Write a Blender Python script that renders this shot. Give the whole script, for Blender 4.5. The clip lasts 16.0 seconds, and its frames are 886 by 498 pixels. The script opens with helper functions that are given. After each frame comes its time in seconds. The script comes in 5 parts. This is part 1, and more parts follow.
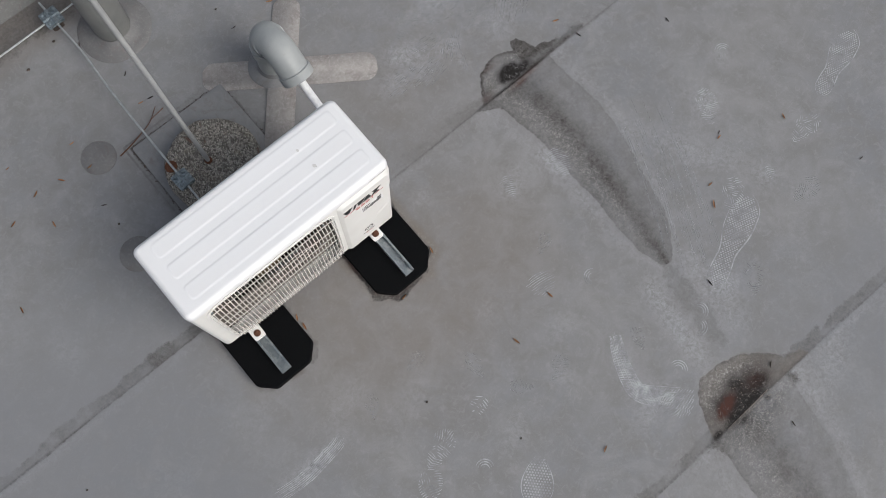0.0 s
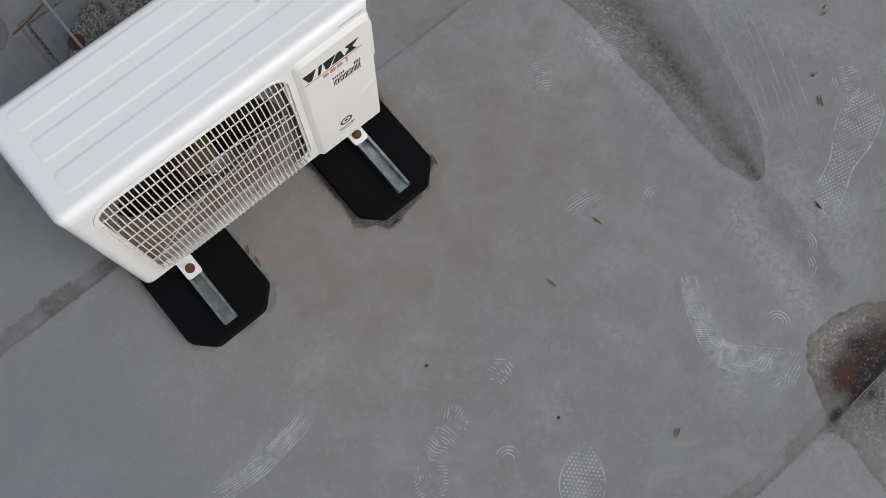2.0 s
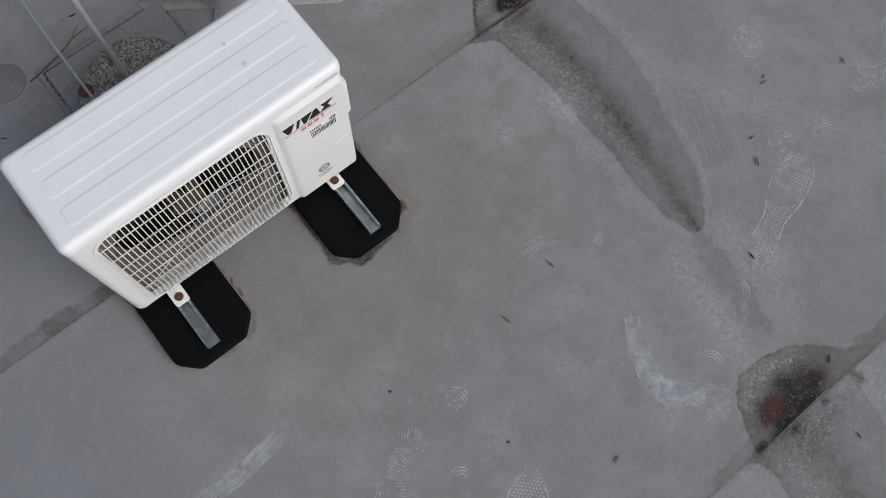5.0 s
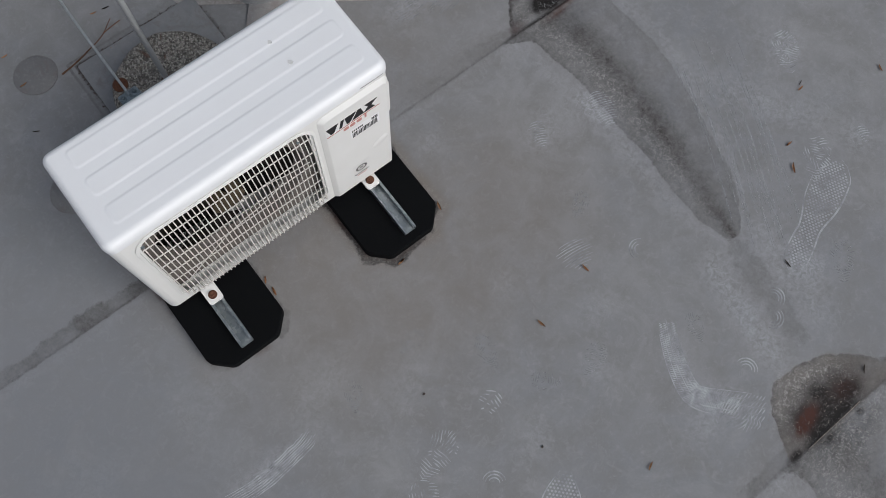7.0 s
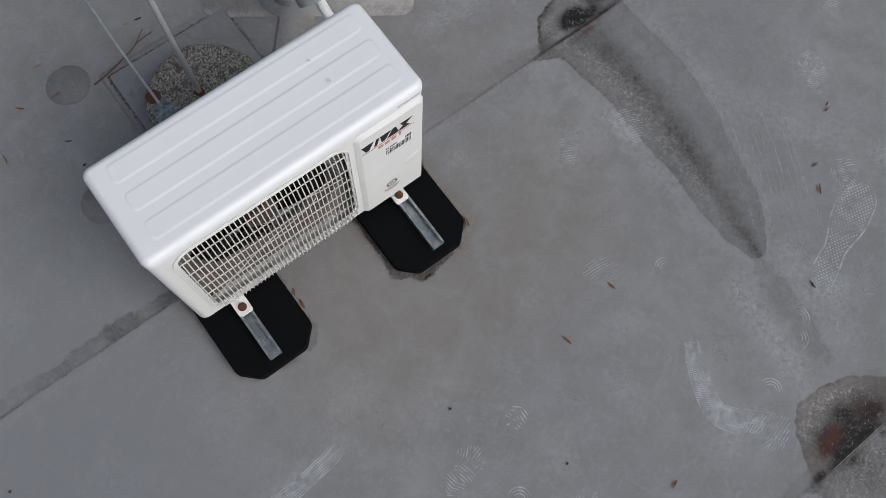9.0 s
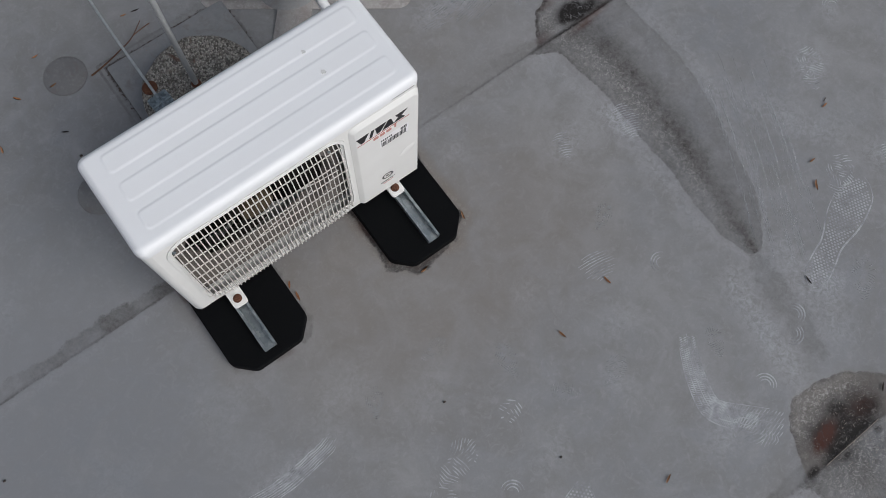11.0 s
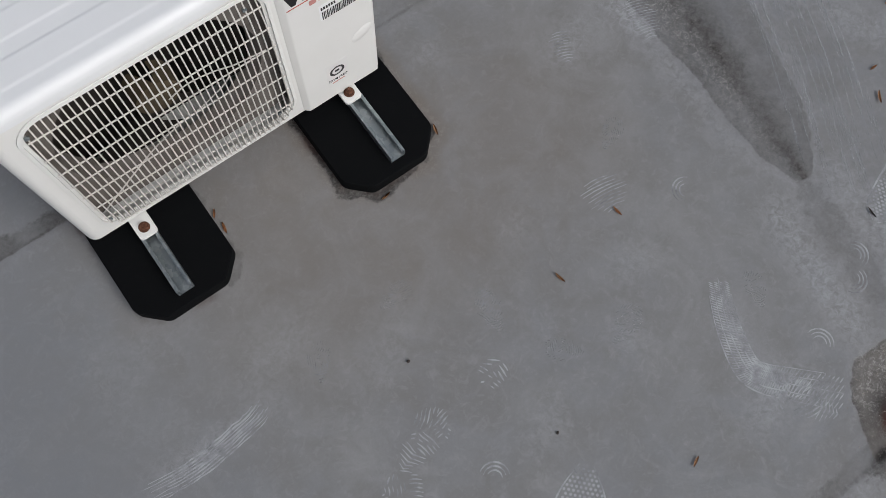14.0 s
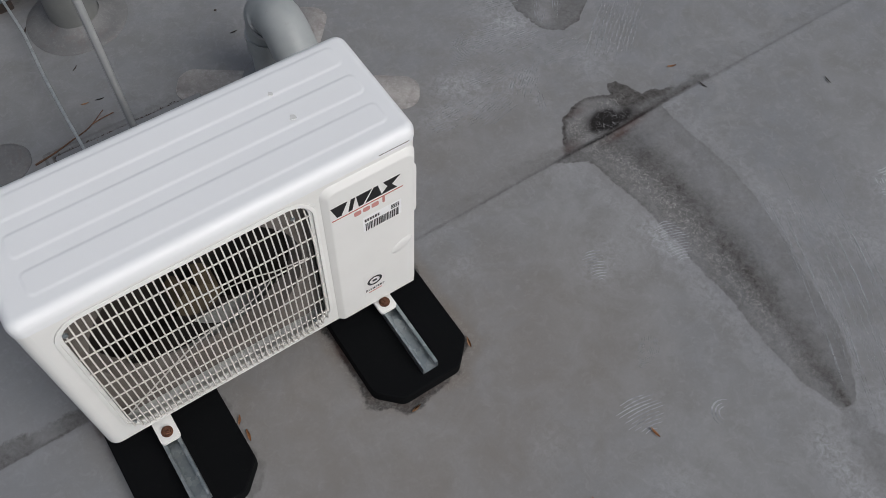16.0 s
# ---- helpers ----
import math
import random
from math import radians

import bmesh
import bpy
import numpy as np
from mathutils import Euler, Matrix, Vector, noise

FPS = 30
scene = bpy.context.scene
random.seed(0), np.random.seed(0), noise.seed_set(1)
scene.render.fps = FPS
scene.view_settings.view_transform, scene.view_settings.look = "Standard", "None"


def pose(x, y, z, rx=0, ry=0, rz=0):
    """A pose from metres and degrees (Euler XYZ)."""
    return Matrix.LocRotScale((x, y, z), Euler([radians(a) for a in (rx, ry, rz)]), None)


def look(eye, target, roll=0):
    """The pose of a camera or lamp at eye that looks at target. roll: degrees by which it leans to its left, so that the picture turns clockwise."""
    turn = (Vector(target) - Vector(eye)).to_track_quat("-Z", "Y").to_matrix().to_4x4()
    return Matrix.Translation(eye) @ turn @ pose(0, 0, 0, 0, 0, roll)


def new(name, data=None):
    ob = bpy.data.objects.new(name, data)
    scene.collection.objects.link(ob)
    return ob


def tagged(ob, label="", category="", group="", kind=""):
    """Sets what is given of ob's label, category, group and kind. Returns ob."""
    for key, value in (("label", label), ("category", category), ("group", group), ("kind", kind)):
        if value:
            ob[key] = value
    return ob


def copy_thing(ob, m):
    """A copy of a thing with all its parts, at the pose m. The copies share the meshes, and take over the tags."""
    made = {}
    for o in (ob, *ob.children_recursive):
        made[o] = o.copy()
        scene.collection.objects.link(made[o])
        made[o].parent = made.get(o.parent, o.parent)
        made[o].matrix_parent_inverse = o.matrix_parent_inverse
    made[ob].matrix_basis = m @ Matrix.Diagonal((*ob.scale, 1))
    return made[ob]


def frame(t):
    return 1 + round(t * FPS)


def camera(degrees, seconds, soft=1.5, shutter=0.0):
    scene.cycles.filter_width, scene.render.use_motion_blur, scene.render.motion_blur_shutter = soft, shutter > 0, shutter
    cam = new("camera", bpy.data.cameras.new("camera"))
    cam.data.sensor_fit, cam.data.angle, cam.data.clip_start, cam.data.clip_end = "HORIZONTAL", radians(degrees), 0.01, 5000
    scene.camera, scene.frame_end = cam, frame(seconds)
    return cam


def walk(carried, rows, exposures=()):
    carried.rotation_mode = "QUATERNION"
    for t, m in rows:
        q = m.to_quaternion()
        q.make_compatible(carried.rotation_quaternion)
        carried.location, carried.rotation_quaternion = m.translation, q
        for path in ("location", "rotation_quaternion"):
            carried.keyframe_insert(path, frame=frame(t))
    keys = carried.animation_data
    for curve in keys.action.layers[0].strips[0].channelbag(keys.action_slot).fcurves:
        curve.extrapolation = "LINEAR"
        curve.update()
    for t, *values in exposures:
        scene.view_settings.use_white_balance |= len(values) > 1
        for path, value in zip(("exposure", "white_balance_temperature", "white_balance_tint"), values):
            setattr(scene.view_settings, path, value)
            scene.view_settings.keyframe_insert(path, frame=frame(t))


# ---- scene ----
cam = camera(53.9, 16.0, 0.5)
PATH = [
    (0, (0.156, -0.731, 3.317), (0.504, -0.414, 1.374), 7.3),
    (0.5, (0.137, -0.744, 3.326), (0.486, -0.43, 1.381), 7.7),
    (1, (0.14, -0.763, 3.243), (0.487, -0.442, 1.3), 6.8),
    (1.5, (0.142, -0.806, 2.71), (0.488, -0.46, 0.771), 4.7),
    (2, (0.145, -0.801, 2.349), (0.49, -0.453, 0.41), 4.6),
    (2.5, (0.158, -0.849, 2.511), (0.497, -0.502, 0.57), 4.4),
    (3, (0.171, -0.893, 2.585), (0.506, -0.549, 0.643), 4.5),
    (3.5, (0.176, -0.925, 2.584), (0.575, -0.501, 0.67), 3.8),
    (4, (0.177, -0.927, 2.581), (0.575, -0.504, 0.667), 4.1),
    (6.5, (0.192, -0.895, 2.611), (0.584, -0.472, 0.696), 5.2),
    (7, (0.11, -0.832, 2.578), (0.502, -0.423, 0.66), 6.3),
    (7.5, (0.072, -0.77, 2.588), (0.463, -0.362, 0.67), 6.5),
    (8, (0.077, -0.723, 2.605), (0.47, -0.321, 0.685), 7.4),
    (8.5, (0.076, -0.742, 2.612), (0.46, -0.325, 0.694), 6.0),
    (9, (0.073, -0.757, 2.605), (0.46, -0.341, 0.687), 6.4),
    (9.5, (0.075, -0.767, 2.593), (0.46, -0.354, 0.675), 6.7),
    (12, (0.084, -0.801, 2.608), (0.461, -0.387, 0.688), 6.2),
    (12.5, (0.09, -0.832, 2.302), (0.475, -0.411, 0.385), 6.2),
    (13, (0.115, -0.831, 2.014), (0.506, -0.407, 0.099), 6.5),
    (13.5, (0.133, -0.861, 1.992), (0.525, -0.428, 0.079), 6.1),
    (14, (0.143, -0.881, 2.004), (0.527, -0.447, 0.089), 5.7),
    (14.5, (0.135, -0.876, 1.996), (0.742, -0.132, 0.241), 3.5),
    (15, (0.115, -0.858, 1.99), (0.758, -0.063, 0.271), 3.4),
    (15.5, (0.118, -0.855, 1.985), (0.761, -0.057, 0.267), 3.4),
    (16, (0.108, -0.849, 1.975), (0.718, -0.028, 0.257), 3.2),
]
walk(cam, [(t, look(eye, target, roll)) for t, eye, target, roll in PATH], [(0.0, 0.0, 6450, 10), (0.9, 0.0, 6420, 10), (1.5, -0.08, 6400, 10), (2.0, -0.29, 6350, 10), (8.0, -0.32, 6200, 10), (12.4, -0.33, 6200, 10), (13.2, -0.30, 6250, 10), (14.1, -0.34, 6300, 10), (14.5, -0.14, 6350, 10), (14.9, -0.36, 6300, 10), (16.0, -0.38, 6300, 10)])

# ---- daylight: overcast sky with a soft, wide sun ----
world = bpy.data.worlds.new("overcast")
scene.world = world
world.use_nodes = True
wn, wl = world.node_tree.nodes, world.node_tree.links
sky = wn.new("ShaderNodeTexSky")
sky.sky_type = "NISHITA"
sky.sun_disc = False
sky.sun_elevation, sky.sun_rotation = radians(43), radians(161)
sky.dust_density = 4.0
grey = wn.new("ShaderNodeHueSaturation")
grey.inputs["Saturation"].default_value = 0.45
wl.new(sky.outputs[0], grey.inputs["Color"])
wl.new(grey.outputs[0], wn["Background"].inputs["Color"])
wn["Background"].inputs["Strength"].default_value = 0.12
sun = new("sun", bpy.data.lights.new("sun", "SUN"))
sun.data.energy, sun.data.angle, sun.data.color = 1.5, radians(40), (1.0, 0.97, 0.93)
sun.matrix_world = look((0.9, -2.6, 2.6), (0, 0, 0))


# ---- materials ----
class Mat:
    """A node material with short helpers."""

    def __init__(self, name, rough=0.6, metal=0.0, color=(0.5, 0.5, 0.5)):
        self.m = bpy.data.materials.new(name)
        self.m.use_nodes = True
        self.n, self.l = self.m.node_tree.nodes, self.m.node_tree.links
        self.b = self.n["Principled BSDF"]
        self.b.inputs["Roughness"].default_value = rough
        self.b.inputs["Metallic"].default_value = metal
        self.b.inputs["Base Color"].default_value = (*color, 1)
        self.co = self.n.new("ShaderNodeTexCoord").outputs["Object"]

    def put(self, socket, value):
        if isinstance(value, bpy.types.NodeSocket):
            self.l.new(value, socket)
        else:
            socket.default_value = value

    def noise(self, scale, detail=4, rough=0.6, stretch=None, distort=0.0):
        t = self.n.new("ShaderNodeTexNoise")
        self.put(t.inputs["Scale"], scale)
        self.put(t.inputs["Detail"], detail)
        self.put(t.inputs["Roughness"], rough)
        self.put(t.inputs["Distortion"], distort)
        co = self.co
        if stretch:
            mp = self.n.new("ShaderNodeMapping")
            mp.inputs["Scale"].default_value = stretch
            self.l.new(co, mp.inputs["Vector"])
            co = mp.outputs[0]
        self.l.new(co, t.inputs["Vector"])
        return t.outputs["Fac"]

    def voronoi(self, scale):
        t = self.n.new("ShaderNodeTexVoronoi")
        self.put(t.inputs["Scale"], scale)
        self.l.new(self.co, t.inputs["Vector"])
        return t

    def ramp(self, fac, stops):
        r = self.n.new("ShaderNodeValToRGB")
        self.l.new(fac, r.inputs["Fac"])
        e = r.color_ramp.elements
        while len(e) < len(stops):
            e.new(0.5)
        for k, (p, c) in enumerate(stops):
            e[k].position = p
            e[k].color = (c, c, c, 1) if isinstance(c, (int, float)) else (*c, 1)
        return r.outputs["Color"]

    def mix(self, fac, a, b, blend="MIX"):
        x = self.n.new("ShaderNodeMix")
        x.data_type, x.blend_type = "RGBA", blend
        self.put(x.inputs[0], fac)
        for s, v in ((x.inputs[6], a), (x.inputs[7], b)):
            self.put(s, (*v, 1) if isinstance(v, tuple) and len(v) == 3 else v)
        return x.outputs[2]

    def calc(self, op, a, b=0.5, clamp=False):
        x = self.n.new("ShaderNodeMath")
        x.operation, x.use_clamp = op, clamp
        self.put(x.inputs[0], a)
        self.put(x.inputs[1], b)
        return x.outputs[0]

    def attr(self, name):
        x = self.n.new("ShaderNodeAttribute")
        x.attribute_name = name
        return x.outputs["Fac"]

    def bump(self, height, strength=0.3, distance=0.002):
        x = self.n.new("ShaderNodeBump")
        x.inputs["Strength"].default_value, x.inputs["Distance"].default_value = strength, distance
        self.l.new(height, x.inputs["Height"])
        self.l.new(x.outputs[0], self.b.inputs["Normal"])

    def color(self, v):
        self.put(self.b.inputs["Base Color"], v)

    def rough(self, v):
        self.put(self.b.inputs["Roughness"], v)


def roof_material():
    k = Mat("roof_membrane", 0.62)
    k.b.inputs["Specular IOR Level"].default_value = 0.22
    big = k.noise(1.3, 5, 0.6)
    mid = k.noise(9, 6, 0.62, distort=0.6)
    fine = k.noise(140, 5, 0.7)
    streak = k.noise(26, 5, 0.7, stretch=(0.35, 1.0, 1.0))
    base = k.mix(k.ramp(big, [(0.36, 0.0), (0.64, 1.0)]), (0.216, 0.222, 0.235), (0.258, 0.257, 0.259))
    base = k.mix(k.ramp(mid, [(0.38, 0.0), (0.66, 0.75)]), base, (0.205, 0.202, 0.199))
    base = k.mix(k.ramp(k.noise(4.5, 6, 0.7, distort=1.6), [(0.52, 0.0), (0.70, 0.55)]), base, (0.285, 0.287, 0.292))
    base = k.mix(k.ramp(streak, [(0.56, 0.0), (0.78, 0.28)]), base, (0.32, 0.325, 0.335))
    base = k.mix(k.ramp(fine, [(0.32, 0.11), (0.62, 0.0)]), base, (0.12, 0.12, 0.12))
    base = k.mix(k.ramp(k.noise(34, 6, 0.75, distort=1.2), [(0.52, 0.0), (0.68, 0.50)]), base, (0.30, 0.302, 0.308))
    base = k.mix(k.ramp(k.noise(420, 2, 0.5), [(0.70, 0.0), (0.78, 0.3)]), base, (0.40, 0.40, 0.40))
    base = k.mix(k.calc("MULTIPLY", k.attr("cool"), 0.65), base, k.mix(k.ramp(mid, [(0.3, 0.0), (0.7, 1.0)]), (0.188, 0.197, 0.213), (0.212, 0.218, 0.231)))
    # chalky dust
    dust_mask = k.calc("MULTIPLY", k.attr("dust"), k.ramp(k.noise(60, 6, 0.75, distort=0.8), [(0.40, 0.0), (0.66, 1.0)]))
    base = k.mix(dust_mask, base, (0.40, 0.41, 0.43))
    # warm silt
    base = k.mix(k.calc("MULTIPLY", k.attr("silt"), k.ramp(mid, [(0.25, 0.5), (0.7, 1.0)])), base, (0.200, 0.178, 0.158))
    # wet grime
    speck = k.noise(75, 6, 0.75, distort=0.4)
    grime = k.mix(k.ramp(speck, [(0.36, 0.0), (0.64, 1.0)]), (0.040, 0.036, 0.033), (0.122, 0.117, 0.112))
    grain = k.calc("ADD", k.calc("MULTIPLY", k.noise(30, 6, 0.70, distort=0.6), 0.75), k.calc("MULTIPLY", k.noise(110, 4, 0.7), 0.25))
    cut = k.calc("ADD", k.attr("stain"), k.calc("SUBTRACT", grain, 0.50))
    shape = k.ramp(cut, [(0.40, 0.0), (0.60, 1.0)])
    deep = k.calc("ADD", k.attr("grime"), k.calc("MULTIPLY", k.calc("SUBTRACT", grain, 0.50), 1.0), True)
    wet = k.calc("MULTIPLY", shape, deep, True)
    base = k.mix(wet, base, grime)
    # pale crust and moss crystals round the low points
    crust = k.calc("MULTIPLY", k.attr("crust"), k.ramp(k.noise(70, 6, 0.80, distort=1.5), [(0.50, 0.0), (0.64, 0.8)]))
    base = k.mix(crust, base, (0.44, 0.43, 0.41))
    # black silt and rust in the sumps
    core = k.calc("MULTIPLY", k.attr("core"), k.ramp(k.noise(70, 5, 0.8, distort=1.0), [(0.34, 0.20), (0.48, 1.0)]))
    base = k.mix(core, base, (0.014, 0.012, 0.011))
    rust = k.calc("MULTIPLY", k.attr("rust"), k.ramp(k.noise(50, 5, 0.7, distort=1.0), [(0.30, 0.2), (0.52, 1.0)]))
    base = k.mix(rust, base, (0.060, 0.021, 0.014))
    k.color(base)
    k.rough(k.ramp(k.calc("ADD", wet, k.calc("MULTIPLY", mid, 0.4)), [(0.1, 0.66), (0.9, 0.48)]))
    h = k.calc("ADD", k.calc("MULTIPLY", fine, 0.18), k.calc("MULTIPLY", k.noise(24, 6, 0.6, distort=1.0), 0.9))
    h = k.calc("ADD", h, k.calc("MULTIPLY", k.calc("MULTIPLY", speck, wet), 1.6))
    k.bump(h, 0.30, 0.0022)
    return k.m


def patch_material(name, a, b, crackle=0.7):
    k = Mat(name, 0.6)
    mid = k.noise(14, 6, 0.65, distort=0.8)
    fine = k.noise(90, 6, 0.75)
    c = k.mix(k.ramp(mid, [(0.3, 0.0), (0.7, 1.0)]), a, b)
    c = k.mix(k.ramp(fine, [(0.50, 0.0), (0.66, crackle)]), c, (0.40, 0.39, 0.375))
    c = k.mix(k.ramp(k.noise(20, 6, 0.7, distort=1.0), [(0.30, 0.45), (0.48, 0.0)]), c, (0.15, 0.112, 0.105))
    k.color(c)
    k.bump(k.calc("ADD", mid, k.calc("MULTIPLY", fine, 0.5)), 0.35, 0.003)
    return k.m


def dust_material(name="tread_dust", least=0.16, most=0.95):
    k = Mat(name, 0.9, color=(0.44, 0.45, 0.47))
    worn = k.ramp(k.noise(17, 6, 0.68, distort=0.7), [(0.34, least), (0.58, most)])
    tr = k.n.new("ShaderNodeBsdfTransparent")
    mx = k.n.new("ShaderNodeMixShader")
    k.l.new(worn, mx.inputs[0])
    k.l.new(tr.outputs[0], mx.inputs[1])
    k.l.new(k.b.outputs[0], mx.inputs[2])
    k.l.new(mx.outputs[0], k.n["Material Output"].inputs["Surface"])
    return k.m


def enamel_material(name, color, rough=0.38, dirt=0.10):
    k = Mat(name, rough)
    smudge = k.noise(6, 5, 0.6)
    grit = k.noise(85, 4, 0.7)
    c = k.mix(k.ramp(smudge, [(0.40, 0.0), (0.75, dirt)]), color, (0.55, 0.53, 0.48))
    c = k.mix(k.ramp(grit, [(0.66, 0.0), (0.78, dirt * 1.6)]), c, (0.42, 0.40, 0.36))
    k.color(c)
    k.rough(k.ramp(smudge, [(0.3, rough - 0.06), (0.7, rough + 0.14)]))
    k.bump(k.noise(420, 2, 0.5), 0.05, 0.0006)
    return k.m


def dusty_material(name, a, b):
    """Dull coating under a film of dust."""
    k = Mat(name, 0.85)
    k.b.inputs["Specular IOR Level"].default_value = 0.2
    c = k.mix(k.ramp(k.noise(9, 5, 0.65, distort=0.5), [(0.35, 0.0), (0.68, 1.0)]), a, b)
    k.color(k.mix(k.ramp(k.noise(120, 4, 0.7), [(0.55, 0.0), (0.75, 0.4)]), c, tuple(v * 0.5 for v in a)))
    k.bump(k.noise(200, 3, 0.6), 0.1, 0.001)
    return k.m


def zinc_material(name, a=(0.27, 0.31, 0.325), b=(0.42, 0.455, 0.47), rough=0.42, metal=0.85):
    k = Mat(name, rough, metal)
    sp = k.voronoi(90)
    c = k.mix(k.ramp(sp.outputs["Color"], [(0.2, 0.0), (0.8, 1.0)]), a, b)
    k.color(k.mix(k.ramp(k.noise(30, 5, 0.7), [(0.5, 0.0), (0.75, 0.5)]), c, (0.36, 0.37, 0.37)))
    k.rough(k.ramp(k.noise(40, 4, 0.6), [(0.3, rough - 0.1), (0.7, rough + 0.15)]))
    return k.m


def concrete_material():
    k = Mat("exposed_aggregate", 0.85)
    st = k.voronoi(185)
    n = k.noise(16, 5, 0.65)
    c = k.mix(k.ramp(st.outputs["Color"], [(0.28, 0.0), (0.72, 1.0)]), (0.10, 0.088, 0.073), (0.46, 0.43, 0.375))
    c = k.mix(k.ramp(st.outputs["Distance"], [(0.25, 0.0), (0.75, 0.6)]), c, (0.14, 0.13, 0.118))
    c = k.mix(k.ramp(n, [(0.54, 0.0), (0.72, 0.55)]), c, (0.26, 0.215, 0.17))
    c = k.mix(k.ramp(k.noise(11, 4, 0.6, distort=1.0), [(0.64, 0.0), (0.71, 0.8)]), c, (0.105, 0.05, 0.032))
    k.color(c)
    k.bump(k.calc("SUBTRACT", 1.0, st.outputs["Distance"]), 0.9, 0.006)
    return k.m


def rubber_material():
    k = Mat("black_rubber", 0.85)
    k.b.inputs["Specular IOR Level"].default_value = 0.10
    k.color(k.mix(k.ramp(k.noise(70, 6, 0.75), [(0.55, 0.0), (0.80, 0.35)]), (0.0030, 0.0034, 0.0040), (0.014, 0.0135, 0.013)))
    k.bump(k.noise(160, 4, 0.7), 0.25, 0.002)
    return k.m


def plastic_pipe_material(name, a=(0.285, 0.305, 0.31), b=(0.39, 0.405, 0.40)):
    k = Mat(name, 0.45)
    n = k.noise(8, 5, 0.6)
    c = k.mix(k.ramp(n, [(0.3, 0.0), (0.7, 1.0)]), a, b)
    k.color(k.mix(k.ramp(k.noise(60, 5, 0.7), [(0.6, 0.0), (0.8, 0.4)]), c, (0.22, 0.21, 0.19)))
    k.bump(k.noise(120, 3, 0.6), 0.06, 0.001)
    return k.m


def rusty_material(name, a=(0.10, 0.042, 0.025), b=(0.22, 0.10, 0.05)):
    k = Mat(name, 0.8, 0.2)
    k.color(k.mix(k.ramp(k.noise(180, 5, 0.7), [(0.3, 0.0), (0.7, 1.0)]), a, b))
    k.bump(k.noise(240, 4, 0.7), 0.4, 0.001)
    return k.m


def leaf_material(name, a, b):
    k = Mat(name, 0.75)
    info = k.n.new("ShaderNodeObjectInfo")
    c = k.mix(info.outputs["Random"], a, b)
    k.color(k.mix(k.ramp(k.noise(120, 4, 0.6), [(0.4, 0.0), (0.7, 0.7)]), c, (0.075, 0.04, 0.025)))
    return k.m


def foil_material():
    k = Mat("white_insulation", 0.42)
    k.color(k.mix(k.ramp(k.noise(55, 5, 0.7), [(0.4, 0.0), (0.7, 0.6)]), (0.84, 0.85, 0.86), (0.58, 0.58, 0.58)))
    k.bump(k.noise(45, 4, 0.7, distort=1.0), 0.7, 0.006)
    return k.m


def ink_material(name, color, rough=0.5):
    k = Mat(name, rough)
    k.color(k.mix(k.ramp(k.noise(160, 4, 0.7), [(0.55, 0.0), (0.8, 0.25)]), color, tuple(min(1, v + 0.15) for v in color)))
    return k.m


ROOF = roof_material()
PATCH = patch_material("bitumen_patch", (0.225, 0.207, 0.198), (0.355, 0.338, 0.324))
DISC = patch_material("round_patch", (0.145, 0.145, 0.147), (0.18, 0.178, 0.176), 0.18)
SHEET = patch_material("sheet_membrane", (0.20, 0.205, 0.212), (0.235, 0.237, 0.24), 0.15)
DUST = dust_material("tread_dust", 0.42, 0.90)
FAINT = dust_material("faint_dust", 0.02, 0.55)
HATCH = dust_material("smeared_dust", 0.16, 0.60)
TRAIL = dust_material("trail_dust", 0.40, 1.0)
WHITE = enamel_material("white_enamel", (0.795, 0.79, 0.765), 0.36, 0.10)
LID_WHITE = enamel_material("white_lid_enamel", (0.81, 0.82, 0.83), 0.36, 0.06)
GRILLE_WHITE = enamel_material("grille_coating", (0.71, 0.68, 0.64), 0.42, 0.25)
SHROUD = dusty_material("shroud_coating", (0.155, 0.135, 0.120), (0.215, 0.195, 0.178))
CAVITY_SHADE = Mat("cavity_shade", 0.7, color=(0.028, 0.022, 0.018)).m
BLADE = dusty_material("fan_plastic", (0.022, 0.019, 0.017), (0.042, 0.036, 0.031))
HUB = dusty_material("motor_hub", (0.075, 0.057, 0.036), (0.115, 0.090, 0.058))
RUBBER = rubber_material()
ZINC = zinc_material("galvanised_steel")
WIRE = zinc_material("galvanised_wire", (0.40, 0.425, 0.43), (0.52, 0.54, 0.545), 0.5, 0.5)
CLAMP = zinc_material("galvanised_clamp", (0.13, 0.165, 0.185), (0.27, 0.32, 0.345), 0.55, 0.5)
POLE = plastic_pipe_material("painted_rod", (0.28, 0.29, 0.295), (0.37, 0.375, 0.37))
PVC = plastic_pipe_material("grey_pipe")
VENT = plastic_pipe_material("vent_pipe_grey", (0.145, 0.15, 0.147), (0.205, 0.206, 0.196))
CONCRETE = concrete_material()
RUST = rusty_material("rusted_steel", (0.06, 0.022, 0.012), (0.16, 0.065, 0.032))
FOIL = foil_material()
INK = ink_material("black_ink", (0.012, 0.012, 0.013))
RED = ink_material("red_ink", (0.42, 0.07, 0.06))
PALE_RED = ink_material("faded_red_ink", (0.55, 0.25, 0.22))
DIRT = ink_material("dried_dirt", (0.63, 0.63, 0.62))
BADGE = ink_material("badge_film", (0.775, 0.765, 0.745))
STICKER = ink_material("sticker_paper", (0.86, 0.86, 0.86))
LEAF = leaf_material("dry_leaf", (0.48, 0.21, 0.085), (0.36, 0.20, 0.10))
TWIG = leaf_material("twig_bark", (0.13, 0.065, 0.035), (0.20, 0.09, 0.045))
